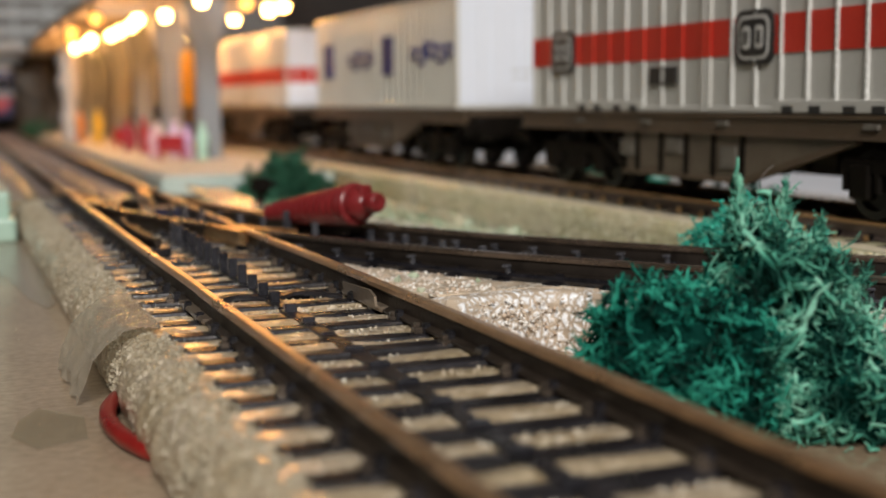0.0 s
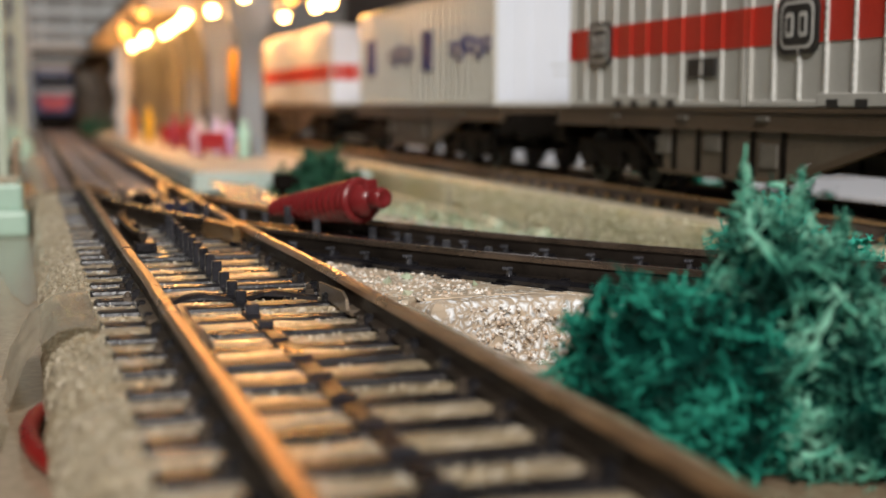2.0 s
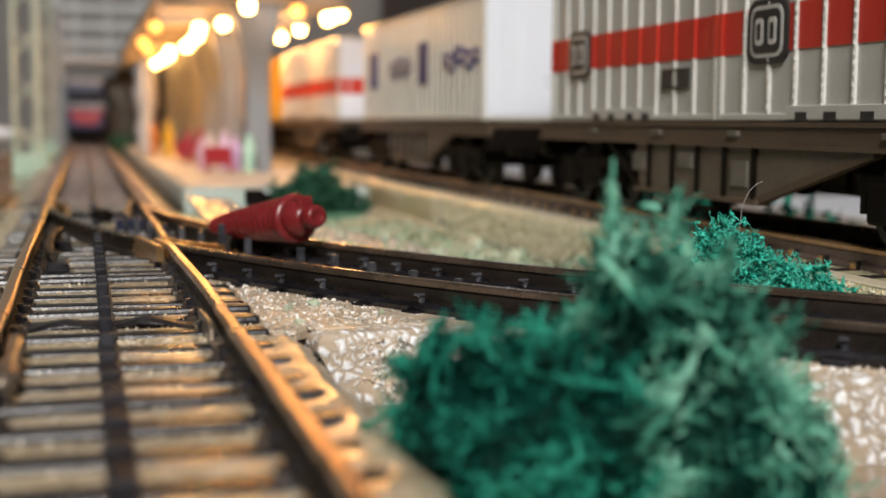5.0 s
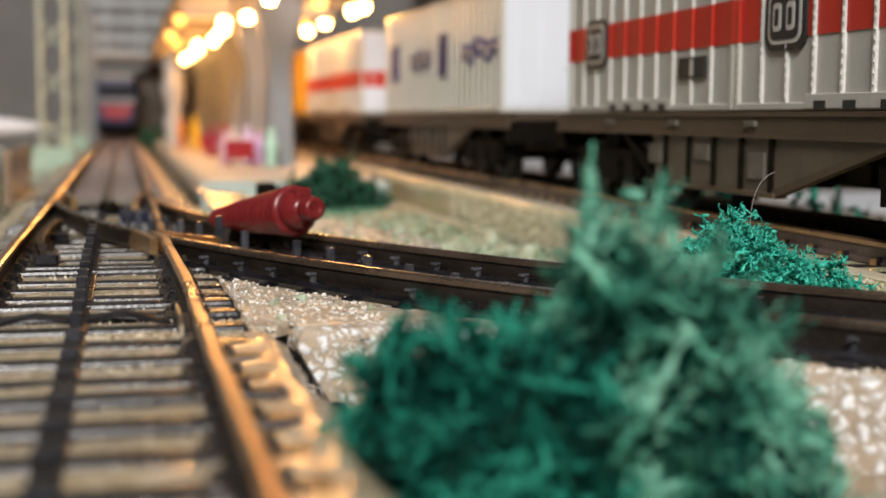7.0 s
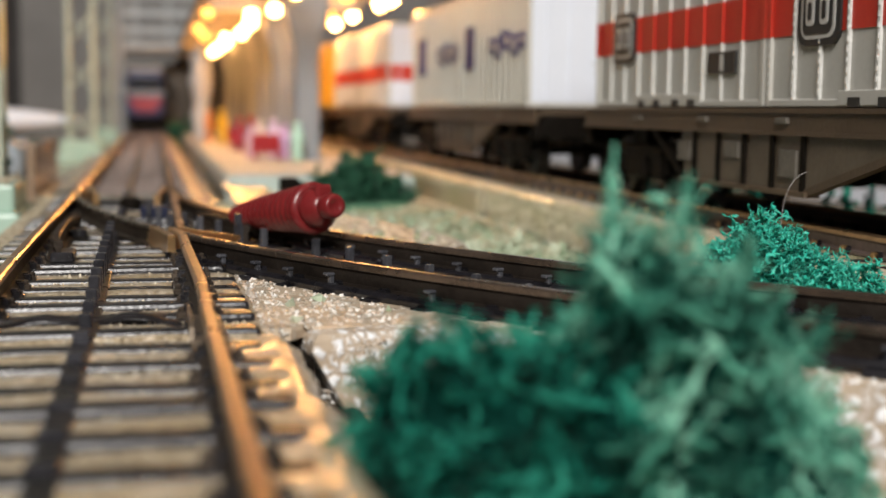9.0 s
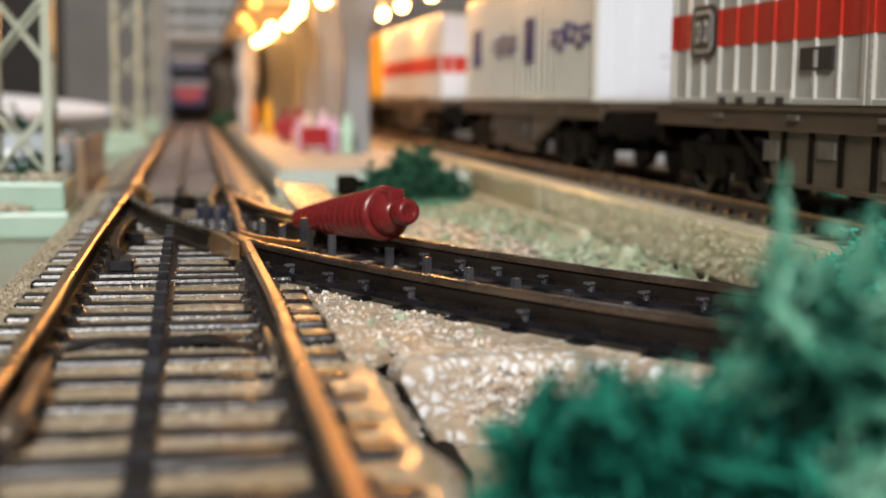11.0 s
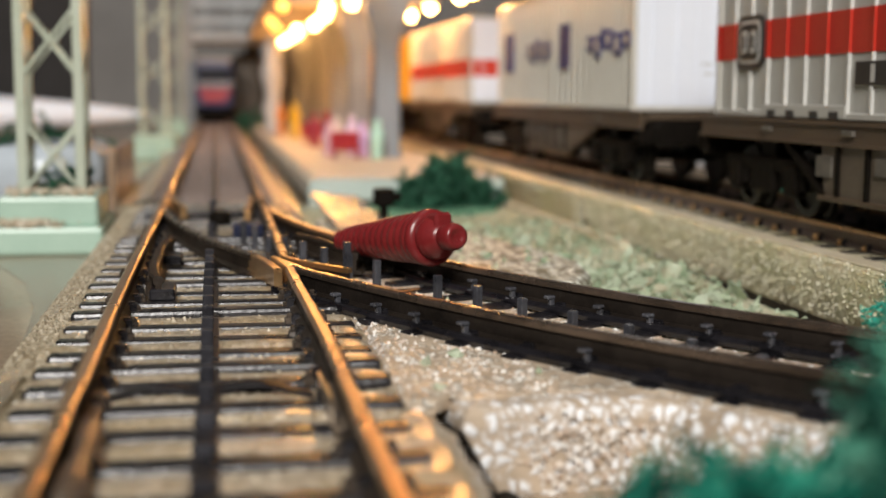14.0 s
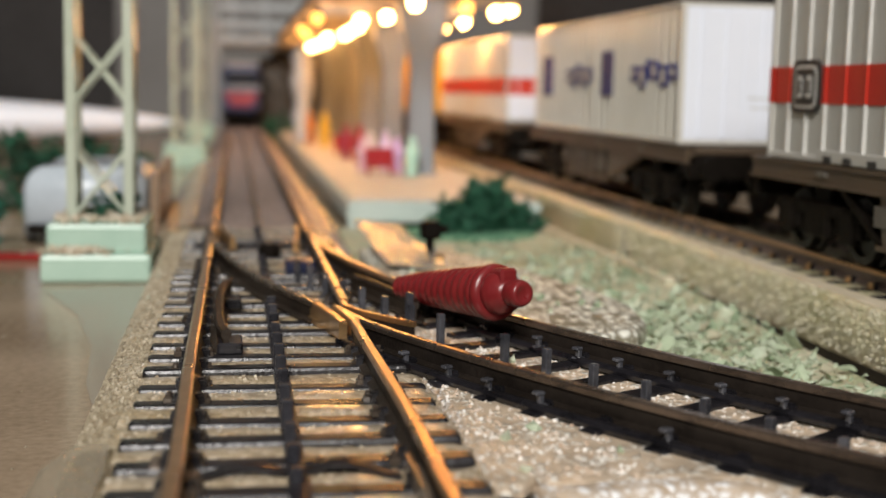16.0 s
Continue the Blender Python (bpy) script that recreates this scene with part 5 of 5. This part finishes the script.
# ---- the scatter between branch and train ----
tagged(part("ground_scatter_mat", prism(bmesh.new(), [(50, 215), (60, 205), (72, 183), (84, 165), (96, 150), (107, 146), (108.6, 165), (109.6, 192), (111.2, 230), (113.9, 285), (113.9, 376.4), (54, 376.4), (52.8, 300)], 0, 0.9, 0.3), M_SCATTER), "beige-green scatter mat glued to the table", "ground", kind="structure")
# black strip laid as the shadow between the flakes and the bed
gap = thing("black_strip", 0, 0, 0, "flat black strip standing for the shade along the stone bed's foot", "strip")
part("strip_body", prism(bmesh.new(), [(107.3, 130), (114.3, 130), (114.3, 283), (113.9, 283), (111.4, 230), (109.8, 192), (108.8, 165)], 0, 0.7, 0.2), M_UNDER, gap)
pad = thing("roadbed_offcut", 0, 0, 0, "flat offcut of granular roadbed with a rounded end", "roadbed offcut")
part("offcut_body", prism(bmesh.new(), [(51.5, 272), (53.5, 255), (60, 232), (68, 214), (76.5, 204.5), (82, 207), (86.5, 217), (88.2, 229), (86.5, 244), (82, 262), (76, 282), (70, 300), (52.6, 300)], 0.5, 5.3, 1.3, 3), M_PAD, pad)
lantern = thing("point_lantern", 64.4, 281.0, 5.3, "small black turnout lantern", "lantern")
part("base", boxes((-2.6, 2.6, -2.2, 2.2, 0, 1.0), bev=0.2), M_UNDER, lantern)
part("post", tube(bmesh.new(), [(0, 0, 0.9), (0, 0, 4.2)], 0.9, 10), M_UNDER, lantern)
part("box", boxes((-1.9, 1.9, -1.9, 1.9, 4.0, 7.4), bev=0.4), M_UNDER, lantern)
part("lens", tube(bmesh.new(), [(1.8, 0, 5.8), (3.4, 0, 5.8)], 0.8, 10), M_UNDER, lantern)
tape = thing("clear_tape", 0, 0, 0, "strip of clear glossy tape over the offcut", "tape", "tapes")
verts, faces = [], []
for i in range(25):
    for j in range(13):
        u, v = i / 24, j / 12
        x, y = 52.8 + 11.5 * v + 1.5 * (1 - u) - 2 * u * v, 266 + 48 * u - 4 * v
        verts.append((x, y, 5.45 + (y - 252) * 0.062 + 0.16 * math.sin(x * 0.55 + y * 0.13) + 0.1 * math.sin(y * 0.31 - x * 0.3)))
for i in range(24):
    for j in range(12):
        a = i * 13 + j
        faces.append((a, a + 1, a + 14, a + 13))
film = raw("film", verts, faces, M_FILM, tape, smooth=True)
film.modifiers.new("thickness", "SOLIDIFY").thickness = 0.00008


def flakes(r):
    while True:
        x, y = r.uniform(60, 114), r.uniform(150, 330)
        d = math.hypot(x - CX, y - CY)
        if d < 246 - 5 and not (y > 205 and x < 87 and (x - 88) * 0.0 + y < 300 and x < 60 + (y - 205) * 2.0 and x < 87):
            return x, y


rnd = random.Random(31)
verts, faces = [], []
for _ in range(4200):
    x, y = flakes(rnd)
    if (y > 250 and rnd.random() < 0.75) or x > 106.5 + rnd.uniform(-3, 3) + max(0, y - 190) * 0.06:
        continue
    s, h = 0.45 + 2.0 * rnd.random() ** 2.2, 0.9 + rnd.random() ** 2 * 1.7
    m = Euler((rnd.gauss(0, 0.5), rnd.gauss(0, 0.5), rnd.uniform(0, 6.3))).to_matrix()
    b, k, slim, bow = len(verts), rnd.randint(5, 7), rnd.uniform(0.3, 0.75), rnd.uniform(-0.3, 0.3)
    ragged = [rnd.uniform(0.45, 1.15) for _ in range(k)]
    for t in (0.0, 0.12):
        for j in range(k):
            a = 2 * math.pi * j / k
            q = ragged[j]
            p = m @ Vector((s * math.cos(a) * q, s * math.sin(a) * q * slim, t + s * bow * math.cos(a) ** 2 + 0.12 * math.sin(a * 2)))
            verts.append((x + p.x, y + p.y, h + p.z))
    faces.append(tuple(b + j for j in range(k))[::-1])
    faces.append(tuple(b + k + j for j in range(k)))
    faces += [(b + j, b + (j + 1) % k, b + k + (j + 1) % k, b + k + j) for j in range(k)]
tagged(raw("green_flakes", verts, faces, M_FLAKE), "loose pale green scatter flakes on the ground", "scatter", kind="stuff")

# grey board and dark rock round the tunnel at the line's end
board = thing("backdrop_board", -20.0, 1230.0, 0.0, "plain grey board standing at the layout's end", "board")
part("panel", boxes((-58, 330, 0, 12, 0, 320), bev=1), M_BOARD, board)
rock = thing("tunnel_rock", 72.0, 1060.0, 0.0, "dark brown rough rock beside the tunnel", "rock")
bm = bmesh.new()
bmesh.ops.create_icosphere(bm, subdivisions=4, radius=1.0)
for v in bm.verts:
    q = 1 + 0.35 * noise.noise(v.co * 2.3) + 0.15 * noise.noise(v.co * 6)
    v.co = Vector((v.co.x * 27 * q, v.co.y * 26 * q, max(0.0, 30 + v.co.z * 46 * q)))
M_ROCK = surface("dark_rock", (0.08, 0.068, 0.055), (0.15, 0.13, 0.11), 0.8, 0, 60, 500, 0.8, 0.1)
part("mass", bm, M_ROCK, rock)

# ---- moss clumps ----


def clump(name, humps, fronds, length, thick, material, label, seed, sprigs=(), curl=0.8, twigs=4, lift=0.25):
    """Lichen: curling stems out of rounded humps (x, y, z, rx, ry, rz), each set with many short crooked twigs."""
    r = random.Random(seed)
    ox, oy = humps[0][0], humps[0][1]
    whole = thing(name, ox, oy, 0, label, "moss", "moss clumps")
    verts, faces = [], []

    def any_way():
        return Vector((r.gauss(0, 1), r.gauss(0, 1), r.gauss(0, 1)))

    def finish(part_name, paint):
        raw(part_name, [(x - ox, y - oy, max(0.05, z)) for x, y, z in verts], faces, paint, whole, smooth=True, kind="stuff")
        verts.clear()
        faces.clear()

    def strand(p, d, n_len, w0, seg, wild):
        ref, b, path = any_way().normalized(), len(verts), []
        for i in range(seg + 1):
            w = w0 * (1 - 0.55 * i / seg) * r.uniform(0.7, 1.25)
            s = d.cross(ref)
            s = s.normalized() if s.length > 1e-4 else Vector((1, 0, 0))
            u = s.cross(d)
            for c, e in ((1, 0), (-0.7, 0.32), (-0.7, -0.32)):
                verts.append(tuple(p + s * c * w + u * e * w))
            path.append((p, d))
            p = p + d * (n_len / seg)
            d = (d + any_way() * wild * 0.42 + ref * wild * 0.25).normalized()
            if p.z < 0.4:
                d.z = abs(d.z)
        for i in range(seg):
            for j in range(3):
                a0, a1 = b + i * 3 + j, b + i * 3 + (j + 1) % 3
                faces.append((a0, a1, a1 + 3, a0 + 3))
        faces.append((b + 2, b + 1, b))
        faces.append((b + seg * 3, b + seg * 3 + 1, b + seg * 3 + 2))
        return path

    def frond(p, d, n_len, w0, wild):
        for q, e in strand(p, d, n_len, w0, 6, wild)[1:]:
            for _ in range(twigs):
                way = (e * 0.6 + any_way() * 0.8).normalized()
                sub = strand(q, way, length * r.uniform(0.15, 0.42), w0 * r.uniform(0.45, 0.8), 3, 1.5)
                if r.random() < 0.4:
                    strand(sub[2][0], (sub[2][1] + any_way() * 0.9).normalized(), length * r.uniform(0.1, 0.22), w0 * 0.45, 2, 1.2)

    total = sum(h[3] * h[4] + h[4] * h[5] + h[3] * h[5] for h in humps)
    for hx, hy, hz, rx, ry, rz in humps:
        for _ in range(int(fronds * (rx * ry + ry * rz + rx * rz) / total)):
            v = any_way().normalized()
            q = r.uniform(0.45, 0.95) * (1 + 0.3 * noise.noise(Vector((v.x * 1.9 + seed, v.y * 1.9, v.z * 1.9))))
            p = Vector((hx + v.x * rx * q, hy + v.y * ry * q, max(0.4, hz + v.z * rz * q)))
            bold = 1.7 if r.random() < 0.3 else 1.0
            frond(p, (v + any_way() * 0.7 + Vector((0, 0, lift))).normalized(), r.uniform(0.5, 1.15) * length * (0.4 + 0.6 * bold), thick * r.uniform(0.7, 1.3) * bold, curl)
        finish("tuft", material)
    for x, y, z, x1, y1, z1, n in sprigs:
        for _ in range(n):
            p = Vector((x + r.gauss(0, 0.7), y + r.gauss(0, 0.8), z + r.uniform(-1, 1)))
            d = Vector((x1, y1, z1)) - p
            frond(p, (d.normalized() + any_way() * 0.1).normalized(), d.length * r.uniform(0.6, 1.0), thick * 1.5, 0.35)
        finish("sprig", material)
    return whole


def wool(name, humps, label, seed, spires=(), bands=()):
    """A felted clump: curled shreds over humps (x, y, z, rx, ry, rz, count, paint) whose dark cores colour in the
    shade, with spires and broad bands.
    """
    r = random.Random(seed)
    ox, oy = humps[0][0], humps[0][1]
    whole = thing(name, ox, oy, 0, label, "moss", "moss clumps")
    verts, faces = [], []

    def any_way():
        return Vector((r.gauss(0, 1), r.gauss(0, 1), r.gauss(0, 1)))

    def finish(part_name, paint):
        raw(part_name, [(x - ox, y - oy, max(0.05, z)) for x, y, z in verts], faces, paint, whole, smooth=True, kind="stuff")
        verts.clear()
        faces.clear()

    def shred(p, d, n_len, w0, seg, turn, barbs=3, taper=0.6):
        """A flat crooked fibre that keeps turning about one axis, with short barbs."""
        axis, b = any_way().normalized(), len(verts)
        flat = d.cross(any_way())
        flat = flat.normalized() if flat.length > 1e-4 else Vector((1, 0, 0))
        path = []
        for i in range(seg + 1):
            w = w0 * (1 - taper * (i / seg) ** 1.5) * r.uniform(0.75, 1.2)
            n = d.cross(flat).normalized()
            for c, e in ((1, 0), (0, 0.35), (-1, 0), (0, -0.35)):
                verts.append(tuple(p + flat * c * w + n * e * w))
            path.append((p, d))
            p = p + d * (n_len / seg)
            d = (Matrix.Rotation(turn / seg, 3, axis) @ d + any_way() * 0.16).normalized()
            flat = (flat - d * flat.dot(d) + any_way() * 0.1).normalized()
        for i in range(seg):
            for j in range(4):
                a0, a1 = b + i * 4 + j, b + i * 4 + (j + 1) % 4
                faces.append((a0, a1, a1 + 4, a0 + 4))
        faces.append((b + seg * 4, b + seg * 4 + 1, b + seg * 4 + 2, b + seg * 4 + 3))
        for _ in range(barbs):
            q, e = r.choice(path)
            shred(q, (e * 0.7 + any_way() * 0.8).normalized(), n_len * r.uniform(0.2, 0.45), w0 * r.uniform(0.4, 0.7), 3, r.uniform(-1.5, 1.5), 0)

    for hx, hy, hz, rx, ry, rz, count, paint in humps:
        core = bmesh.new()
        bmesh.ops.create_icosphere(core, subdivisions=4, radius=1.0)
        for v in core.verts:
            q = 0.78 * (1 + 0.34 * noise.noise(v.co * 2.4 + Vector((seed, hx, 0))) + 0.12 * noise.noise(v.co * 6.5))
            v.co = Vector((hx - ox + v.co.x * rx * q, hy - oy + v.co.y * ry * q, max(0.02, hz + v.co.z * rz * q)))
        part("core", core, M_MOSSCORE, whole, "dark core coloured as the shade between the shreds", smooth=True, kind="stuff")
        for _ in range(count):
            v = any_way().normalized()
            lobe = noise.noise(v * 2.4 + Vector((seed, hx, 0)))
            if lobe < -0.18 and r.random() < 0.88:
                continue  # hollows between the lobes
            q = r.uniform(0.76, 0.94) * (1 + 0.34 * lobe)
            p = Vector((hx + v.x * rx * q, hy + v.y * ry * q, hz + v.z * rz * q))
            if p.z < 0.3:
                continue
            side = v.cross(any_way()).normalized()
            bold = r.random() < 0.22
            shred(p, (side + v * r.uniform(-0.1, 0.6)).normalized(), r.uniform(1.2, 2.8) * (1.3 if bold else 1), r.uniform(0.1, 0.19) * (1.8 if bold else 1), 6, r.uniform(-4.2, 4.2), 3)
        finish("tuft", paint)
    for x0, y0, z0, x1, y1, z1, wide, n, paint in spires:
        foot, tip = Vector((x0, y0, z0)), Vector((x1, y1, z1))
        for _ in range(n):
            t = r.random() ** 0.8
            p = foot.lerp(tip, t) + any_way() * wide * (1 - t) * 0.55
            shred(p, ((tip - foot).normalized() * 1.1 + any_way() * 0.45).normalized(), r.uniform(1.2, 2.6) * (1.05 - 0.6 * t), r.uniform(0.12, 0.26), 5, r.uniform(-1.2, 1.2), 2, 0.85)
        shred(foot, (tip - foot).normalized(), (tip - foot).length, 0.34 * wide, 8, 0.15, 4, 0.85)
        finish("spire", paint)
    for x0, y0, z0, x1, y1, z1, wide, paint in bands:
        d = Vector((x1 - x0, y1 - y0, z1 - z0))
        shred(Vector((x0, y0, z0)), d.normalized(), d.length, wide, 10, 0.25, 8, 0.35)
        finish("band", paint)
    return whole


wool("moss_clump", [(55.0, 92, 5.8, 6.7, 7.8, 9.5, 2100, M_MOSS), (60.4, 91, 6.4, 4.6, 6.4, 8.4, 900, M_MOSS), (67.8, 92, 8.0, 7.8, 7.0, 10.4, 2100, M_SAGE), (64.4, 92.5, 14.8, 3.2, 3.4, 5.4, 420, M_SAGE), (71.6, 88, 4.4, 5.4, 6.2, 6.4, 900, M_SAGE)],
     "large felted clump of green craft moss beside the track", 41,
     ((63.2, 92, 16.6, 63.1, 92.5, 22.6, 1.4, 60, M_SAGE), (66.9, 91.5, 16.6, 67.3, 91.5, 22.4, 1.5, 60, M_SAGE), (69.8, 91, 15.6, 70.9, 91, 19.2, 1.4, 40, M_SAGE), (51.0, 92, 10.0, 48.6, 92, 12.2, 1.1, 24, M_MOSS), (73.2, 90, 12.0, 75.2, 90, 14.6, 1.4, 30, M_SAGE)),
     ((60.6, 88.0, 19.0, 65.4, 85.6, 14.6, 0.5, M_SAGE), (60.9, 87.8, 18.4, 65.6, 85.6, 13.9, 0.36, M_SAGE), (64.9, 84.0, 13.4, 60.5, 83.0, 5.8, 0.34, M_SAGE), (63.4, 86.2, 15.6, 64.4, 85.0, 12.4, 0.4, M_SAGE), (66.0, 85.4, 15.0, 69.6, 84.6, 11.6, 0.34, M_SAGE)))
clump("moss_clump", [(99.0, 144, 7.0, 8.5, 6, 9.5), (106.5, 142, 4.5, 7.0, 5, 8.0)], 1900, 2.5, 0.19, M_TEAL, "bright teal clump of fine craft moss behind the branch track", 42, ((93.0, 143, 9, 91.0, 144, 12.5, 3),), 1.9, 2)
clump("moss_clump", [(86, 366, 3.5, 8, 6, 5), (92, 368, 6, 8, 6, 8.0), (101, 369, 3, 7, 5, 5)], 620, 2.8, 0.62, M_DARKMOSS, "dark green craft moss bush before the platform", 43, (), 0.8, 3)
clump("moss_clump", [(-40, 440, 9, 24, 16, 14), (-14, 452, 8, 14, 14, 13), (-70, 430, 8, 24, 18, 14)], 620, 5.0, 0.7, M_DARKMOSS, "wide dark green craft moss hedge behind the van", 44, (), 0.8, 3)
clump("moss_clump", [(-38, 345, 4, 12, 10, 6), (-60, 335, 4, 14, 10, 6)], 380, 4.0, 0.6, M_MOSS, "low green craft moss at the table's side", 45, (), 0.8, 3)
clump("moss_clump", [(3.5, 302, 12.0, 4.6, 6, 3.4)], 90, 2.6, 0.25, M_DARKMOSS, "tuft of dark moss in the mast's foot", 46, (), 0.8, 3)
clump("moss_clump", [(58, 930, 5, 11, 40, 11)], 130, 6.5, 1.0, M_DARKMOSS, "dark green moss far beside the line", 47, (), 0.8, 3)
clump("moss_clump", [(182, 330, 5, 12, 14, 7), (176, 250, 4, 10, 12, 6)], 120, 5, 0.7, M_MOSS, "green craft moss beyond the train", 48, (), 0.8, 3)

# ---- red ribbed plug lying on the branch ----
plug = new("ribbed_plug")
plug.empty_display_size = 0.005
tail, tip = Vector((49.4, 211.6, 10.9)), Vector((61.0, 181.2, 14.7))
plug.matrix_basis = Matrix.Translation(tail * MM) @ (tip - tail).to_track_quat("Y", "Z").to_matrix().to_4x4()
tagged(plug, "dark red ribbed plastic plug lying across the branch rails", "plug")
L = (tip - tail).length
rows = [(0.3, 0.0), (1.0, 0.15)]
for i in range(13):
    t = i / 12
    y, r0 = 0.6 + t * (L * 0.66), 1.35 + 1.75 * t ** 0.75
    rows += [(r0 - 0.14, y), (r0 + 0.1, y + 0.35), (r0 + 0.13, y + 0.75), (r0 + 0.06, y + 1.1), (r0 - 0.12, y + 1.35)]
y = rows[-1][1]
part("body", lathe(bmesh.new(), rows + [(0.3, y + 0.05)], 28, "y"), M_RED, plug, smooth=True)
part("collar", lathe(bmesh.new(), [(2.7, y), (3.3, y + 0.25), (3.45, y + 0.7), (3.35, y + 1.3), (2.9, y + 1.6), (2.6, y + 1.65)], 28, "y"), M_RED, plug, smooth=True)
bm = bmesh.new()  # neck with a wedge cut into it
box(bm, -1.15, 1.15, y + 1.5, y + 4.3, 0.3, 2.9, bev=0.35)
part("key", bm, M_RED, plug)
part("neck", lathe(bmesh.new(), [(2.6, y + 1.5), (2.65, y + 2.2), (2.4, y + 3.4), (1.7, y + 4.0), (1.5, y + 4.4)], 24, "y"), M_RED, plug, smooth=True)
part("tip", lathe(bmesh.new(), [(1.3, y + 4.2), (1.5, y + 4.6), (1.62, y + 5.4), (1.6, y + 6.3), (1.4, y + 6.9), (1.0, y + 7.1), (0.75, y + 6.85), (0.2, y + 6.8)], 22, "y"), M_RED, plug, smooth=True)

# ---- small things along the near bed ----
wire = thing("red_cable", 0, 0, 0, "loose red cable lying under the roadbed's edge", "cable")
part("sheath", tube(bmesh.new(), [(15, 128, 0.9), (13.2, 125, 0.9), (12.0, 121, 0.95), (11.5, 117, 0.95), (11.6, 113, 0.95), (12.2, 109, 0.9), (13.2, 105.5, 0.85), (15.0, 102, 0.8)], 0.82, 12), M_CABLE, wire, smooth=True)
tape = thing("clear_tape", 0, 0, 0, "crumpled clear tape folded over the roadbed's shoulder", "tape", "tapes")
rnd = random.Random(51)
verts, faces = [], []
prof = [(9.4, 0.5), (9.8, 2.4), (10.8, 4.4), (12.2, 6.2), (14.2, 7.7), (15.9, 8.1), (17.6, 8.2)]
for i in range(13):
    y = 123 + 23 * i / 12
    for j, (x, z) in enumerate(prof):
        e = 1.3 if j < 4 else 0.4
        verts.append((x + rnd.uniform(-0.3, 0.3) * e - 0.06 * abs(i - 6) * (j < 2) * -1, y + (6 - j) * 0.7 + rnd.uniform(-0.4, 0.4), z + rnd.uniform(-0.25, 0.25) * e))
k = len(prof)
for i in range(12):
    for j in range(k - 1):
        a = i * k + j
        faces.append((a, a + 1, a + k + 1, a + k))
film = raw("film", verts, faces, M_TAPE, tape)
sol = film.modifiers.new("thickness", "SOLIDIFY")
sol.thickness = 0.00008
puddle = thing("glue_film", 0, 0, 0, "thin dark glossy glue film on the table beside the mast", "glue")
part("film", prism(bmesh.new(), [(-6.0, 276), (4, 281), (12.4, 284), (13.0, 232), (12.9, 196), (11.4, 190), (9.2, 203), (7.4, 226), (2.4, 252)], 0.02, 0.14, 0.04, 1), M_FILM, puddle)
tape2 = thing("clear_tape", 0, 0, 0, "scrap of clear tape stuck on the table", "tape", "tapes")
part("film", prism(bmesh.new(), [(3, 117), (5, 112), (9.4, 114), (9.8, 122), (6, 127), (4, 123)], 0.02, 0.25), M_SCRAP, tape2)
cord = thing("binding_wire", 0, 0, 0, "thin black wire tied round the roadbed", "wire")
part("strand", tube(bmesh.new(), [(12.6, 314.5, 0.4), (12.8, 315, 2.5), (14.2, 315.8, 5.4), (16, 316, 7.0), (19, 316, 7.5), (24, 316, 7.4)], 0.5, 6), M_UNDER, cord)
fibre = thing("loose_fibre", 0, 0, 0, "single pale fibre sticking out of the moss", "fibre")
part("strand", tube(bmesh.new(), [(99.2 + 2.6 * (k / 14) ** 2.2, 141.0, 15.5 + 5.4 * math.sin(1.35 * k / 14)) for k in range(15)], 0.03, 6), M_SHELTER, fibre)
crumbs("plinth_grit", 420, lambda r: (1.8 + r.uniform(-8, 8), 301 + r.uniform(-12.5, 12), 11.2 + r.random() * 0.8), (0.4, 1.0), M_CRUMB, "beige grit on the mast's plinth", "grit", 61)
crumbs("plinth_ledge_grit", 120, lambda r: (1.8 + r.gauss(-4, 3), 287.0 + r.uniform(-0.6, 0.8), 5.6 + r.random()), (0.4, 1.0), M_CRUMB, "beige grit on the plinth's ledge", "grit", 62)
crumbs("table_dust", 70, lambda r: (13 - abs(r.gauss(0, 14)), r.uniform(60, 280), 0.05), (0.06, 0.2), M_GRIT, "pale crumbs and dust on the table", "dust", 64)
crumbs("offcut_litter", 60, lambda r: (r.uniform(58, 85), r.uniform(222, 268), 5.4), (0.4, 1.2), M_FLAKE, "odd green flakes on the flat offcut", "scatter", 66, 0.25)
crumbs("bed_litter", 14, lambda r: (r.uniform(48, 62), r.uniform(138, 182), 7.5), (0.4, 1.1), M_FLAKE, "odd green and grey crumbs on the bed", "crumbs", 63)

stub = thing("rubber_stub", 83.6, 101.5, 0, "short upright black rubber stub beside the moss", "stub")
part("stub_body", lathe(bmesh.new(), [(1.35, 0), (1.45, 0.3), (1.4, 4.6), (1.15, 5.2), (0.5, 5.45)], 18), M_STUD, stub, smooth=True)
grass = thing("grass_mat", 0, 0, 0, "thin bright green grass mat before the platform", "grass mat")
part("mat_body", prism(bmesh.new(), [(66, 353), (72, 349), (84, 347), (98, 350), (104, 358), (106, 374), (70, 375.5), (66, 366)], 0.6, 1.3, 0.2), M_GRASS, grass)
crumbs("grass_scatter", 900, lambda r: (r.uniform(64, 96), 358 + r.gauss(0, 6), 0.95), (0.3, 0.8), M_DARKMOSS, "thin green grass scatter before the platform", "scatter", 65)
